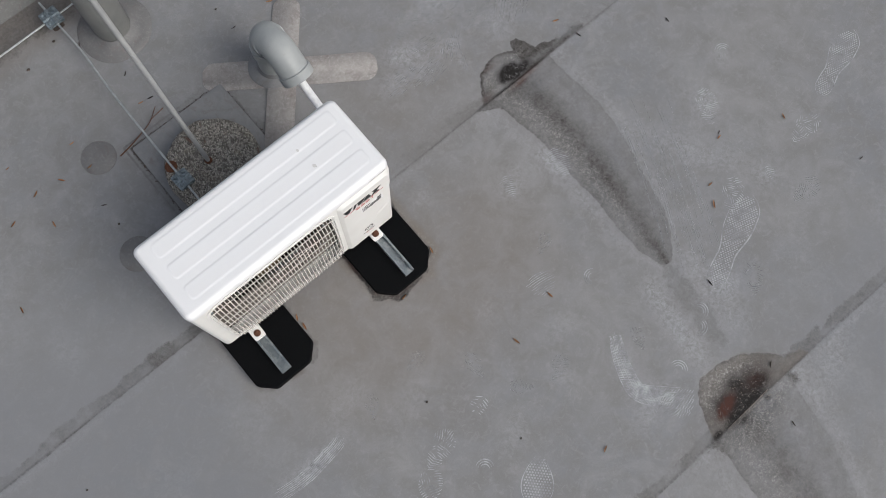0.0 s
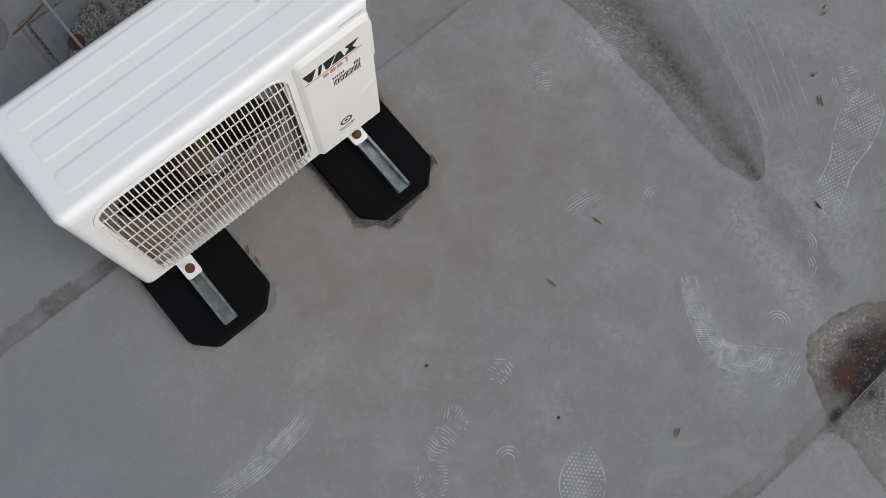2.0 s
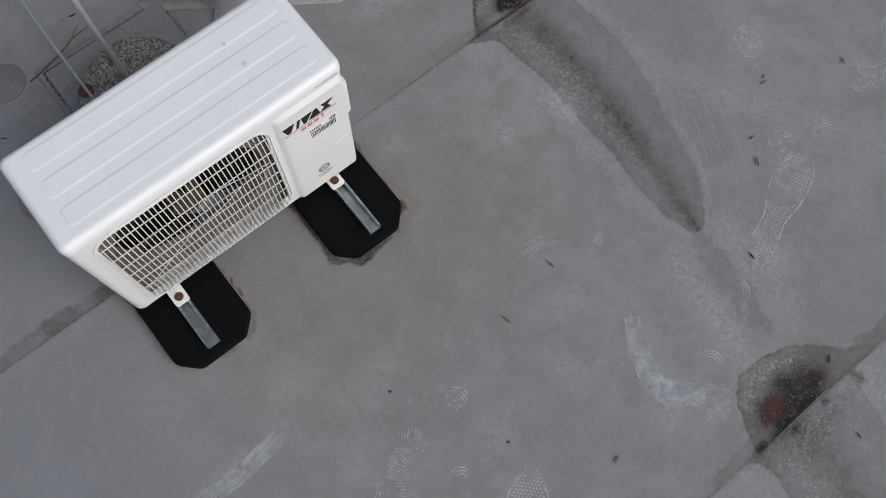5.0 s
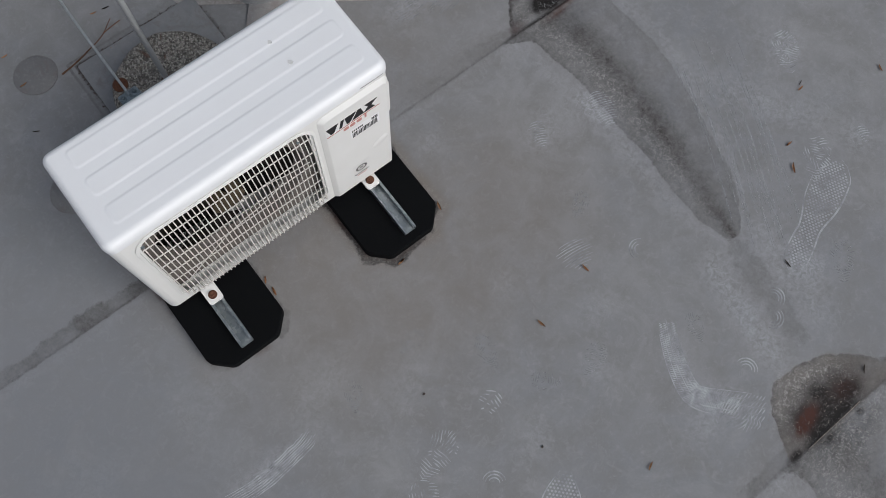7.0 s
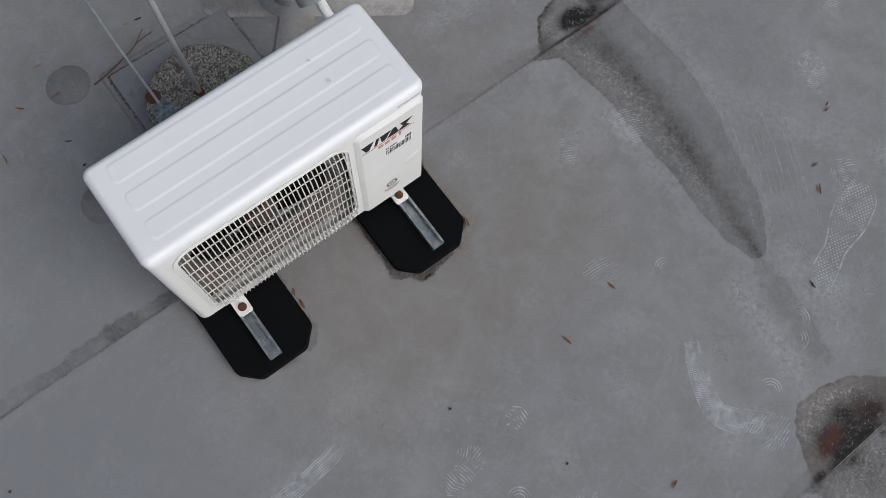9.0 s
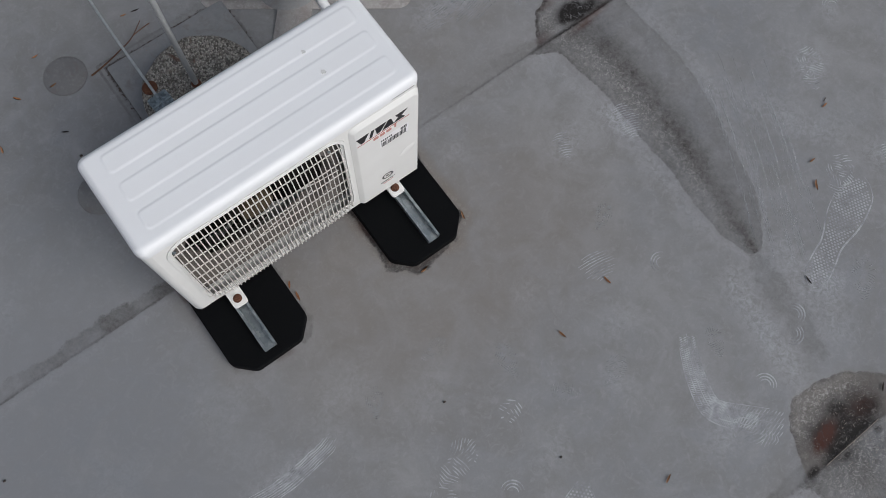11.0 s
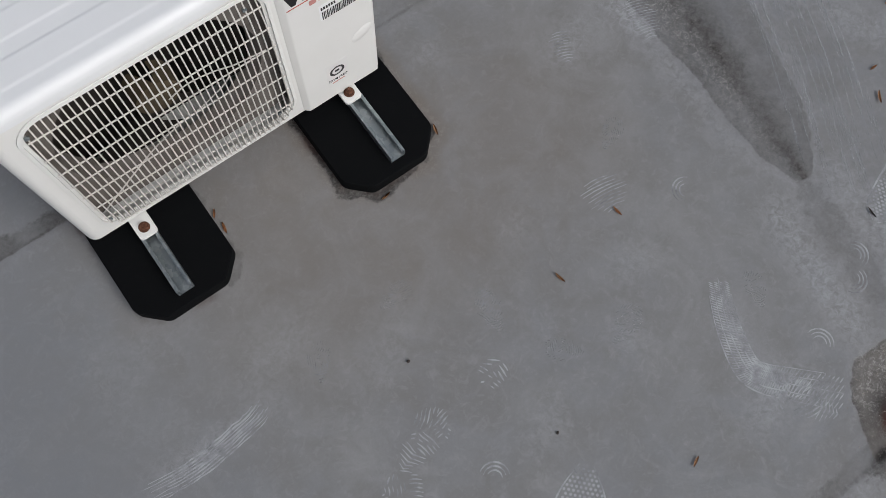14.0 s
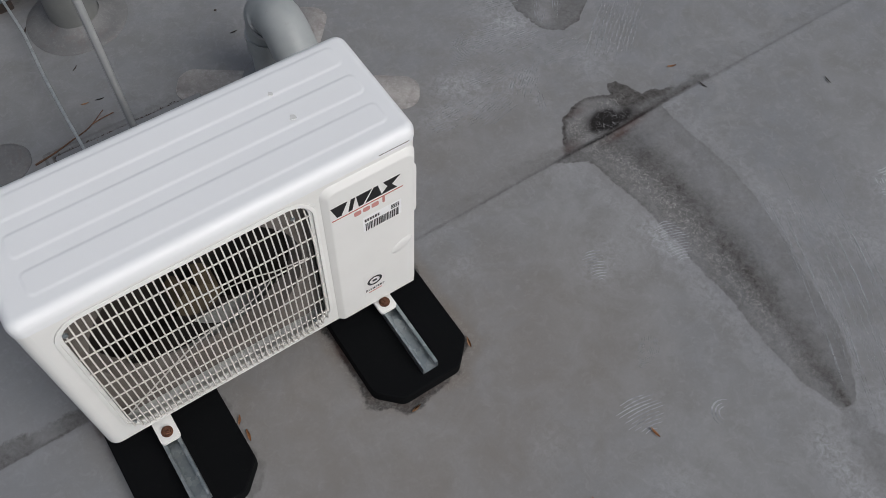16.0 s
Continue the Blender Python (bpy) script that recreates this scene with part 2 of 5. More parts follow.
DARKBIT = leaf_material("dark_husk", (0.035, 0.03, 0.028), (0.06, 0.05, 0.042))
PARAPET = patch_material("upstand_membrane", (0.115, 0.117, 0.114), (0.155, 0.156, 0.150), 0.2)


# ---- mesh helpers ----
def smooth(me, angle=35):
    me.shade_smooth()
    me.set_sharp_from_angle(angle=radians(angle))


def part(name, bm, material, parent=None, label="", angle=35):
    me = bpy.data.meshes.new(name)
    bm.to_mesh(me)
    bm.free()
    me.materials.append(material)
    smooth(me, angle)
    ob = new(name, me)
    ob.parent = parent
    return tagged(ob, label)


def again(ob, parent, m):
    """Another piece on the same mesh."""
    o = new(ob.name.split(".")[0], ob.data)
    o.parent = parent
    o.matrix_basis = m
    return o


def root(name, m, label, category, group="", kind=""):
    e = new(name)
    e.empty_display_size = 0.05
    e.matrix_basis = m
    return tagged(e, label, category, group, kind)


def join(bm, other, m=None):
    me = bpy.data.meshes.new("tmp")
    other.to_mesh(me)
    other.free()
    if m is not None:
        me.transform(m)
    bm.from_mesh(me)
    bpy.data.meshes.remove(me)
    return bm


def box(x0, x1, y0, y1, z0, z1, bevel=0.0, segments=2):
    bm = bmesh.new()
    bmesh.ops.create_cube(bm, size=1, matrix=Matrix.Translation(((x0 + x1) / 2, (y0 + y1) / 2, (z0 + z1) / 2)) @ Matrix.Diagonal((x1 - x0, y1 - y0, z1 - z0, 1)))
    if bevel:
        bmesh.ops.bevel(bm, geom=bm.edges[:], offset=bevel, segments=segments, profile=0.6, affect="EDGES")
    return bm


def prism(outline, z0, z1, bevel=0.0, segments=2, top_only=True):
    """An outline in x, y drawn up from z0 to z1."""
    bm = bmesh.new()
    lo = [bm.verts.new((x, y, z0)) for x, y in outline]
    hi = [bm.verts.new((x, y, z1)) for x, y in outline]
    bm.faces.new(lo[::-1])
    top = bm.faces.new(hi)
    n = len(outline)
    for i in range(n):
        bm.faces.new((lo[i], lo[(i + 1) % n], hi[(i + 1) % n], hi[i]))
    if bevel:
        edges = list(top.edges) if top_only else bm.edges[:]
        bmesh.ops.bevel(bm, geom=edges, offset=bevel, segments=segments, profile=0.6, affect="EDGES")
    return bm


def rounded(w, h, r, n=6, cx=0.0, cy=0.0):
    pts = []
    for k, (sx, sy) in enumerate(((1, 1), (-1, 1), (-1, -1), (1, -1))):
        for i in range(n + 1):
            a = math.pi / 2 * (k + i / n)
            pts.append((cx + sx * (w / 2 - r) + r * math.cos(a), cy + sy * (h / 2 - r) + r * math.sin(a)))
    return pts


def ring(r, n, cx=0.0, cy=0.0):
    return [(cx + r * math.cos(2 * math.pi * i / n), cy + r * math.sin(2 * math.pi * i / n)) for i in range(n)]


def tube(points, radius, n=12, caps=True, hollow=0.0):
    """A round tube along points; radius is one number or one for each point."""
    bm = bmesh.new()
    pts = [Vector(p) for p in points]
    rad = radius if isinstance(radius, (list, tuple)) else [radius] * len(pts)
    up = Vector((0.31, 0.52, 0.79))
    rings = []
    for i, p in enumerate(pts):
        d = (pts[min(i + 1, len(pts) - 1)] - pts[max(i - 1, 0)]).normalized()
        a = (up - d * up.dot(d)).normalized()
        up = a
        b = d.cross(a)
        rings.append([bm.verts.new(p + rad[i] * (a * math.cos(2 * math.pi * j / n) + b * math.sin(2 * math.pi * j / n))) for j in range(n)])
    for r0, r1 in zip(rings, rings[1:]):
        for j in range(n):
            bm.faces.new((r0[j], r0[(j + 1) % n], r1[(j + 1) % n], r1[j]))
    if caps:
        bm.faces.new(rings[0][::-1])
        if not hollow:
            bm.faces.new(rings[-1])
        else:
            d = (pts[-1] - pts[-2]).normalized()
            lip, deep = [], []
            c = pts[-1]
            for v in rings[-1]:
                q = c + (v.co - c) * hollow
                lip.append(bm.verts.new(q))
                deep.append(bm.verts.new(q - d * 0.06))
            for j in range(n):
                k = (j + 1) % n
                bm.faces.new((rings[-1][j], rings[-1][k], lip[k], lip[j]))
                bm.faces.new((lip[j], lip[k], deep[k], deep[j]))
            bm.faces.new(deep)
    return bm


def spline(points, n=8):
    """Points of a smooth curve through the given ones."""
    p = [Vector(q) for q in points]
    p = [p[0] * 2 - p[1]] + p + [p[-1] * 2 - p[-2]]
    out = []
    for i in range(1, len(p) - 2):
        for s in range(n):
            t = s / n
            a, b, c, d = p[i - 1:i + 3]
            out.append(0.5 * ((2 * b) + (c - a) * t + (2 * a - 5 * b + 4 * c - d) * t * t + (3 * b - a - 3 * c + d) * t ** 3))
    return out + [p[-2]]


# ---- roof: one sheet, fine where the camera looks, reaching far out ----
def lattice(x, y, seed):
    """Smooth value noise, 0 to 1."""
    g = np.random.RandomState(seed).rand(256, 256)
    xi, yi = np.floor(x).astype(int), np.floor(y).astype(int)
    fx, fy = x - xi, y - yi
    fx, fy = fx * fx * (3 - 2 * fx), fy * fy * (3 - 2 * fy)
    a, b = g[xi % 256, yi % 256], g[(xi + 1) % 256, yi % 256]
    c, d = g[xi % 256, (yi + 1) % 256], g[(xi + 1) % 256, (yi + 1) % 256]
    return (a * (1 - fx) + b * fx) * (1 - fy) + (c * (1 - fx) + d * fx) * fy


def cloud(x, y, scale, seed, octaves=4):
    total, amount, norm = 0.0, 1.0, 0.0
    for k in range(octaves):
        total = total + amount * lattice(x * scale * 2 ** k + 37.7 * k + 100, y * scale * 2 ** k + 11.3 * k + 100, seed + k)
        norm += amount
        amount *= 0.55
    return total / norm


def step(e0, e1, v):
    t = np.clip((v - e0) / (e1 - e0), 0, 1)
    return t * t * (3 - 2 * t)


def blob(x, y, cx, cy, rx, ry=None, turn=0.0):
    ry = ry or rx
    c, s = math.cos(radians(turn)), math.sin(radians(turn))
    dx, dy = x - cx, y - cy
    return np.exp(-(((dx * c + dy * s) / rx) ** 2 + ((-dx * s + dy * c) / ry) ** 2))


SEAM_A, SEAM_B = 0.156, -1.412


def within(x, y, outline):
    """Distance inside a closed outline, negative outside."""
    best = np.full_like(x, 1e9)
    inside = np.zeros(x.shape, bool)
    for (ax, ay), (bx, by) in zip(outline, outline[1:] + outline[:1]):
        dx, dy = bx - ax, by - ay
        t = np.clip(((x - ax) * dx + (y - ay) * dy) / (dx * dx + dy * dy), 0, 1)
        best = np.minimum(best, np.hypot(x - ax - t * dx, y - ay - t * dy))
        if ay != by:
            inside ^= ((ay > y) != (by > y)) & (x < ax + (y - ay) * dx / dy)
    return np.where(inside, best, -best)


# rims of the dried puddles
LOW_A = [(1.262, 0.150), (1.275, 0.175), (1.318, 0.240), (1.355, 0.272), (1.400, 0.293), (1.455, 0.302), (1.500, 0.285), (1.525, 0.272), (1.545, 0.305), (1.570, 0.300), (1.588, 0.262), (1.602, 0.216), (1.683, 0.192), (1.786, 0.184), (1.830, 0.172), (1.800, 0.150)]
LOW_B = [(1.050, -1.420), (1.060, -1.375), (1.072, -1.335), (1.111, -1.265), (1.168, -1.207), (1.249, -1.214), (1.361, -1.250), (1.443, -1.310), (1.475, -1.358), (1.540, -1.378), (1.560, -1.420)]
DAMP = [(1.49, 0.80), (1.500, 0.70), (1.498, 0.655), (1.519, 0.590), (1.564, 0.536), (1.640, 0.565), (1.708, 0.613), (1.72, 0.70), (1.66, 0.78), (1.56, 0.83)]


# pale scuffed areas: x, y, half lengths, turn, strength
SCUFFS_BACK = ((1.165, 0.540, 0.085, 0.050, -25, 1.3), (1.325, 0.462, 0.055, 0.040, 0, 0.9), (1.445, 0.672, 0.075, 0.045, -20, 1.1), (1.050, 0.470, 0.06, 0.045, 0, 0.7), (1.18, 0.44, 0.12, 0.05, 0, 0.5), (1.40, 0.60, 0.14, 0.06, 0, 0.45), (1.29, 0.665, 0.07, 0.03, 0, 0.4), (1.33, 0.36, 0.02, 0.035, 20, 0.7), (1.42, 0.77, 0.09, 0.05, 0, 0.5), (1.56, 0.42, 0.10, 0.09, 0, 0.45), (1.98, -0.42, 0.07, 0.05, 20, 0.6), (2.18, -0.31, 0.05, 0.03, 40, 0.5), (1.13, -0.17, 0.10, 0.07, 30, 0.5), (1.33, -0.20, 0.04, 0.07, 10, 1.0), (0.90, -0.72, 0.08, 0.05, 0, 0.4), (0.92, -1.17, 0.07, 0.05, 0, 0.45))
SCUFFS_FRONT = ((1.52, -1.02, 0.05, 0.05, 0, 0.6), (0.72, -0.48, 0.06, 0.04, 0, 0.35), (0.10, -0.40, 0.12, 0.06, 10, 0.4), (0.30, -0.55, 0.10, 0.05, 30, 0.35), (-0.15, -0.50, 0.16, 0.03, 3, 0.6), (1.78, -0.50, 0.25, 0.06, -60, 0.45), (1.95, -0.80, 0.06, 0.05, 0, 0.5), (0.50, -0.90, 0.09, 0.05, 30, 0.35), (0.77, -0.85, 0.06, 0.06, 0, 0.35), (0.82, 0.02, 0.05, 0.04, 0, 0.5), (1.60, -1.50, 0.15, 0.07, 20, 0.5), (0.985, -0.985, 0.035, 0.085, -20, 0.6), (1.02, -1.165, 0.085, 0.035, -45, 0.6), (0.42, -1.11, 0.05, 0.03, 40, 0.5))


def roof_fields(x, y):
    """Height and the stains of the roof at the places x, y."""
    z = 0.0010 * (cloud(x, y, 3.0, 5) - 0.5) * 2 + 0.0003 * (cloud(x, y, 14, 9) - 0.5) * 2
    w1 = (cloud(x, y, 2.2, 21) - 0.5) * 0.030
    w2 = (cloud(x, y, 9.0, 25, 5) - 0.5) * 0.034
    w3 = (cloud(x, y, 11.0, 27, 4) - 0.5) * 0.10
    dust, silt, crust, core, rust, weight, level = (np.zeros_like(x) for _ in range(7))
    stain = np.zeros_like(x)

    def spill(shape, depth):
        """A stained area: a soft shape, cut at its half by grain in the material, and how dark it is."""
        nonlocal stain, weight, level
        shape = np.clip(shape, 0, 1)
        w = shape ** 5 + 1e-9
        level, weight = level + w * depth, weight + w
        stain = np.maximum(stain, shape)

    def soft(d, width):
        """1 well inside, 0.5 on the edge, 0 outside; d is the distance inside."""
        return np.clip(0.5 + d / (2 * width), 0, 1)

    # lapped seams along x: the nearer sheet lies on the one behind
    for at, seed in ((SEAM_A, 31), (SEAM_B, 35)):
        d = y - at - w1 * 0.4 - w2 * 0.12
        z += 0.0014 * step(0.004, -0.004, d) * step(-0.30, -0.02, d)
        patchy = np.clip(cloud(x, y, 2.6, seed) * 1.9 - 0.40, 0, 1)
        if at == SEAM_A:
            patchy = patchy * (1 - 0.65 * step(0.6, 0.8, x)) + 0.35 * step(0.0, -0.3, x)
        spill(soft(np.minimum(d - 0.002, 0.044 - d + w2 * 1.5), 0.022), 0.04 + 0.50 * patchy * np.clip(cloud(x, y, 12, seed + 4) * 2.2 - 0.35, 0.1, 1.2))
        line = 0.0034 - np.abs(d - 0.002)
        spill(0.5 + line / 0.014, ((1 - 0.55 * step(0.6, 0.8, x) * step(1.24, 1.18, x) - 0.65 * step(1.62, 1.72, x) - 0.15 * step(0.0, -0.15, x)) if at == SEAM_A else 0.75) * (0.20 + 0.70 * np.clip(cloud(x, y, 5.0, seed + 2) * 2 - 0.40, 0, 1)))
        dust += 0.30 * step(0.0, -0.01, d) * step(-0.05, -0.02, d) * cloud(x, y, 4, seed + 1)
    # valleys that drain along y from both low points
    for y0, y1, left, right, strength in (
        (SEAM_A - 0.005, -0.80, ((-0.83, 1.372), (-0.79, 1.362), (-0.76, 1.352), (-0.70, 1.338), (-0.56, 1.336), (-0.44, 1.350), (-0.34, 1.346), (-0.07, 1.340), (0.06, 1.325), (0.15, 1.30)), ((-0.83, 1.390), (-0.80, 1.415), (-0.77, 1.446), (-0.715, 1.490), (-0.617, 1.538), (-0.478, 1.576), (-0.30, 1.618), (-0.13, 1.642), (0.15, 1.62)), 1.0),
        (SEAM_B - 0.005, -2.05, ((-2.05, 1.02), (-1.63, 1.025), (-1.50, 1.045), (-1.42, 1.05)), ((-2.05, 1.25), (-1.87, 1.33), (-1.72, 1.385), (-1.44, 1.44), (-1.40, 1.44)), 0.8),
    ):
        xl = np.interp(y, [p[0] for p in left], [p[1] for p in left]) + w2 * 0.5
        xr = np.interp(y, [p[0] for p in right], [p[1] for p in right]) + w2 * 0.5
        u = (x - xl) / np.maximum(xr - xl, 0.02)
        along = step(y0 + 0.004, y0 - 0.004, y) * step(y1 - 0.012, y1 + 0.012, y + w2)
        z -= 0.005 * along * np.sin(np.pi * np.clip(u, 0, 1)) ** 1.5 * step(y1, y1 + 0.25, y)
        far = np.clip((y0 - y) / (y0 - y1), 0, 1)
        inner = np.minimum(np.minimum(x - xl, xr - x), np.minimum(y0 - y + 0.006, y - y1 + w2))
        dark = 0.36 - 0.12 * step(0.6, 0.75, u) + 0.54 * np.exp(-((u - 0.44 + 0.02 * far) / 0.17) ** 2) + 0.24 * step(0.62, 0.3, u) + 0.30 * step(0.65, 1.0, far) * step(0.1, 0.5, u)
        dark = dark + 0.25 * np.exp(-(inner / 0.008) ** 2) * step(0.6, 0.2, far)
        spill(soft(inner, 0.014), strength * np.clip(dark * (0.80 + 0.7 * (cloud(x, y, 7, 41) - 0.5)), 0, 1))
        crust = np.maximum(crust, strength * soft(inner, 0.012) * 0.8 * np.exp(-((u - 0.22) / 0.16) ** 2) * step(1.0, 0.2, far * 0.8))
        lip = np.exp(-((u - 1.10) / 0.10) ** 2) + np.exp(-((u + 0.16) / 0.14) ** 2)
        dust += 0.30 * lip * along
    # the fainter run from the first valley down to the second low point
    d = x - (1.345 + (y + 0.8) * 0.12)
    faint = step(-0.74, -0.86, y) * step(-1.26, -1.12, y)
    spill(0.75 * faint * np.exp(-((d - 0.03) / 0.06) ** 2), 0.22)
    dust += faint * (0.70 * np.exp(-((d + 0.075) / 0.05) ** 2) + 0.45 * np.exp(-((d - 0.13) / 0.07) ** 2))
    # low point 1, cut by the seam
    back = y - SEAM_A - 0.001
    r = np.hypot((x - 1.455) / 1.10, (y - 0.165) / 1.12) + w3 * 0.30
    z -= 0.006 * step(0.13, 0.02, r)
    q = np.minimum(within(x, y, LOW_A) + w2 * 0.40 + w3 * (0.08 + 0.40 * step(1.49, 1.55, x)) + (cloud(x, y, 45, 49) - 0.5) * 0.016, back * 3)
    rim = np.exp(-((q - 0.004) / 0.007) ** 2) * step(1.56, 1.50, x)
    branch_dark = step(1.49, 1.55, x) * (1 - 0.55 * step(1.66, 1.80, x))
    brown = blob(x + w3 * 0.3, y, 1.300, 0.178, 0.045, 0.022, 20) + 0.7 * blob(x, y + w3 * 0.3, 1.392, 0.278, 0.05, 0.018, 25)
    spill(soft(q, 0.009), np.clip(0.30 + 0.46 * rim + 0.85 * branch_dark * (0.55 + 0.9 * cloud(x, y, 16, 43)) + 0.55 * brown + 0.35 * np.clip(cloud(x, y, 14, 45) * 2.4 - 1.1, 0, 1), 0, 1))
    crust = np.maximum(crust, 0.9 * step(0.008, 0.02, q) * np.clip(blob(x, y, 1.365, 0.215, 0.05, 0.05) + blob(x, y, 1.50, 0.245, 0.06, 0.025), 0, 1))
    core = np.maximum(core, step(0.0, 0.006, back) * np.clip(2.4 * blob(x + w3 * 0.6, y + w3 * 0.5, 1.448, 0.197, 0.056, 0.028, 0), 0, 1))
    core = np.maximum(core, step(0.0, 0.006, back) * np.clip(1.5 * blob(x + w3 * 0.5, y + w3 * 0.4, 1.510, 0.190, 0.035, 0.022, 10), 0, 1))
    rust = np.maximum(rust, 0.45 * blob(x, y, 1.302, 0.178, 0.03, 0.015) + 0.35 * blob(x, y, 1.40, 0.270, 0.04, 0.012))
    core = np.maximum(core, np.clip(1.7 - np.abs(back - 0.002) / 0.0045, 0, 1) * (0.55 + 0.45 * step(1.28, 1.38, x)) * step(1.20, 1.28, x) * step(1.64, 1.54, x))
    rust = np.maximum(rust, 0.7 * blob(x + w3 * 0.3, y, 1.46, 0.142, 0.05, 0.010))
    spill(soft(np.minimum(-back, back + 0.052 * np.clip(1 - np.abs(x - 1.325) / 0.10, 0, 1)) + w3 * 0.08, 0.010), 0.62)
    rust = np.maximum(rust, 0.5 * blob(x, y, 1.50, 0.150, 0.06, 0.012))
    # damp patch further back
    q = within(x, y, DAMP) + w2 * 0.6 + w3 * 0.35 + (cloud(x, y, 40, 51) - 0.5) * 0.02
    worn = np.clip(1.3 * blob(x + w3 * 0.4, y + w3 * 0.4, 1.555, 0.640, 0.022, 0.055, -25) + 0.9 * blob(x + w3 * 0.4, y, 1.615, 0.690, 0.02, 0.07, -30), 0, 1)
    spill(soft(q, 0.008), (0.52 + 0.25 * np.exp(-(q / 0.008) ** 2)) * (1 - 0.8 * worn))
    # low point 2
    side = y - SEAM_B - 0.001
    r = np.hypot((x - 1.235) / 1.12, (y + 1.335) / 0.95) + w3 * 0.85
    z -= 0.008 * step(0.18, 0.03, r)
    q = np.minimum(within(x, y, LOW_B) + w2 * 0.6 + w3 * 0.12 + (cloud(x, y, 40, 53) - 0.5) * 0.014, side * 2 + 0.004)
    spill(soft(q, 0.008), np.clip(0.42 + 0.26 * np.exp(-((q - 0.004) / 0.008) ** 2) * (0.3 + 1.2 * cloud(x, y, 6, 55)) + 0.30 * step(0.13, 0.06, r) + 0.5 * (cloud(x, y, 13, 47) - 0.5), 0, 1))
    crust = np.maximum(crust, step(0.17, 0.14, r) * np.exp(-((r - 0.10) / 0.040) ** 2))
    spill(soft(np.minimum(0.22 - r, -side) + w3 * 0.3, 0.05), 0.78)
    crust = np.maximum(crust, 0.9 * step(0.26, 0.12, r) * step(0.004, -0.004, side))
    for cx, cy, rx, ry, k in ((1.225, -1.378, 0.085, 0.042, 1.7), (1.330, -1.365, 0.062, 0.038, 1.3), (1.262, -1.318, 0.034, 0.040, 1.3), (1.17, -1.33, 0.06, 0.035, 0.9), (1.25, -1.36, 0.14, 0.055, 1.0), (1.27, -1.40, 0.09, 0.03, 1.2), (1.080, -1.400, 0.034, 0.018, 1.2), (1.315, -1.430, 0.022, 0.014, 0.9), (1.15, -1.395, 0.05, 0.022, 0.9), (1.19, -1.428, 0.03, 0.012, 0.9)):
        core = np.maximum(core, np.clip(k * blob(x + w3 * 0.55, y + w3 * 0.45, cx, cy, rx, ry, 10), 0, 1))
    rust = np.maximum(rust, np.clip(2.4 * blob(x + w3 * 0.10, y, 1.172, -1.350, 0.044, 0.019, 16), 0, 1))
    rust = np.maximum(rust, 0.45 * blob(x + w3 * 0.3, y + w3 * 0.3, 1.325, -1.350, 0.05, 0.03))
    silt = np.maximum(silt, step(-0.002, 0.004, q) * 0.9)
    spill(soft(np.minimum(np.minimum(side, 0.050 - side), np.minimum(x - 1.40, 1.66 - x)) + w3 * 0.3, 0.03), 0.45)
    # silt washed out before the unit, grime rings and painted contact shade round its rubber pads
    silt = np.maximum(silt, 0.55 * np.clip(blob(x, y, 0.42, -0.33, 0.42, 0.26) + blob(x, y, 0.85, -0.25, 0.32, 0.30) + blob(x, y, 0.28, 0.1, 0.25, 0.3), 0, 1))
    silt = np.maximum(silt, 0.35 * blob(x, y, 1.0, 0.42, 0.5, 0.3))
    for cx, cy in ((0.006, 0.172), (0.571, 0.160)):
        q = np.maximum(np.abs(x - cx) - 0.132, np.abs(y - cy) - 0.374)
        q = np.maximum(q, (np.abs(x - cx) + np.abs(y - cy) - 0.452) * 0.707) + w2 * 0.9
        # stronger at the right pad, where the soil colour also carries contact shade
        k = 1.3 if cx > 0.3 else 0.35
        spill(soft((0.013 if cx > 0.3 else 0.004) + 0.003 * step(cx, cx - 0.1, x) * step(0.0, -0.08, y) * k - q + w3 * 0.50, 0.016), k * (0.62 + 0.55 * cloud(x, y, 9, 61)))
        silt = np.maximum(silt, 0.8 * k * step(0.075, 0.01, q + w3 * 0.5))
        crust = np.maximum(crust, k * 0.22 * step(0.045, 0.02, q))
        rust = np.maximum(rust, 0.85 * step(0.020, 0.004, q) * np.clip(cloud(x, y, 7, 63) * 4 - 2.25, 0, 1))
    # scuffs
    for cx, cy, rx, ry, turn, k in SCUFFS_BACK + SCUFFS_FRONT:
        dust += k * blob(x, y, cx, cy, rx, ry, turn)
    dust += 0.22 * np.clip(cloud(x, y, 5, 71) * 3 - 1.6, 0, 1)
    # dark joint round the square sheet
    q = np.maximum(np.abs(x - 0.289) - 0.219, np.abs(y - 0.675) - 0.246)
    spill(0.5 + (0.0075 - np.abs(q)) / 0.010, 0.55 + 0.45 * np.clip(cloud(x, y, 8, 91) * 2.2 - 0.5, 0, 1))
    spill((0.5 + (0.004 - np.abs(q - 0.024 + w2 * 0.2)) / 0.010) * step(0.50, 0.40, x), 0.45 * np.clip(cloud(x, y, 6, 95) * 2.4 - 0.5, 0, 1))
    spill(soft(0.03 - q + w3, 0.03), 0.30 * cloud(x, y, 6, 93))
    # dirt at the foot of the parapet
    silt = np.maximum(silt, 0.9 * step(1.45, 1.62, y + w1 * 2))
    spill(soft(y - 1.57 + w3 * 1.2, 0.07), 0.50)
    cool = np.clip(step(0.15, -0.55, x + w1 * 6) * step(0.9, 0.3, y) + 0.8 * step(1.35, 1.75, x + w1 * 4) * step(-0.9, -1.5, y + w1 * 4), 0, 1)
    return z, {"cool": cool, "stain": stain, "grime": np.clip(level / weight, 0, 1), "dust": np.clip(dust, 0, 1), "silt": silt, "crust": crust, "core": core, "rust": rust}


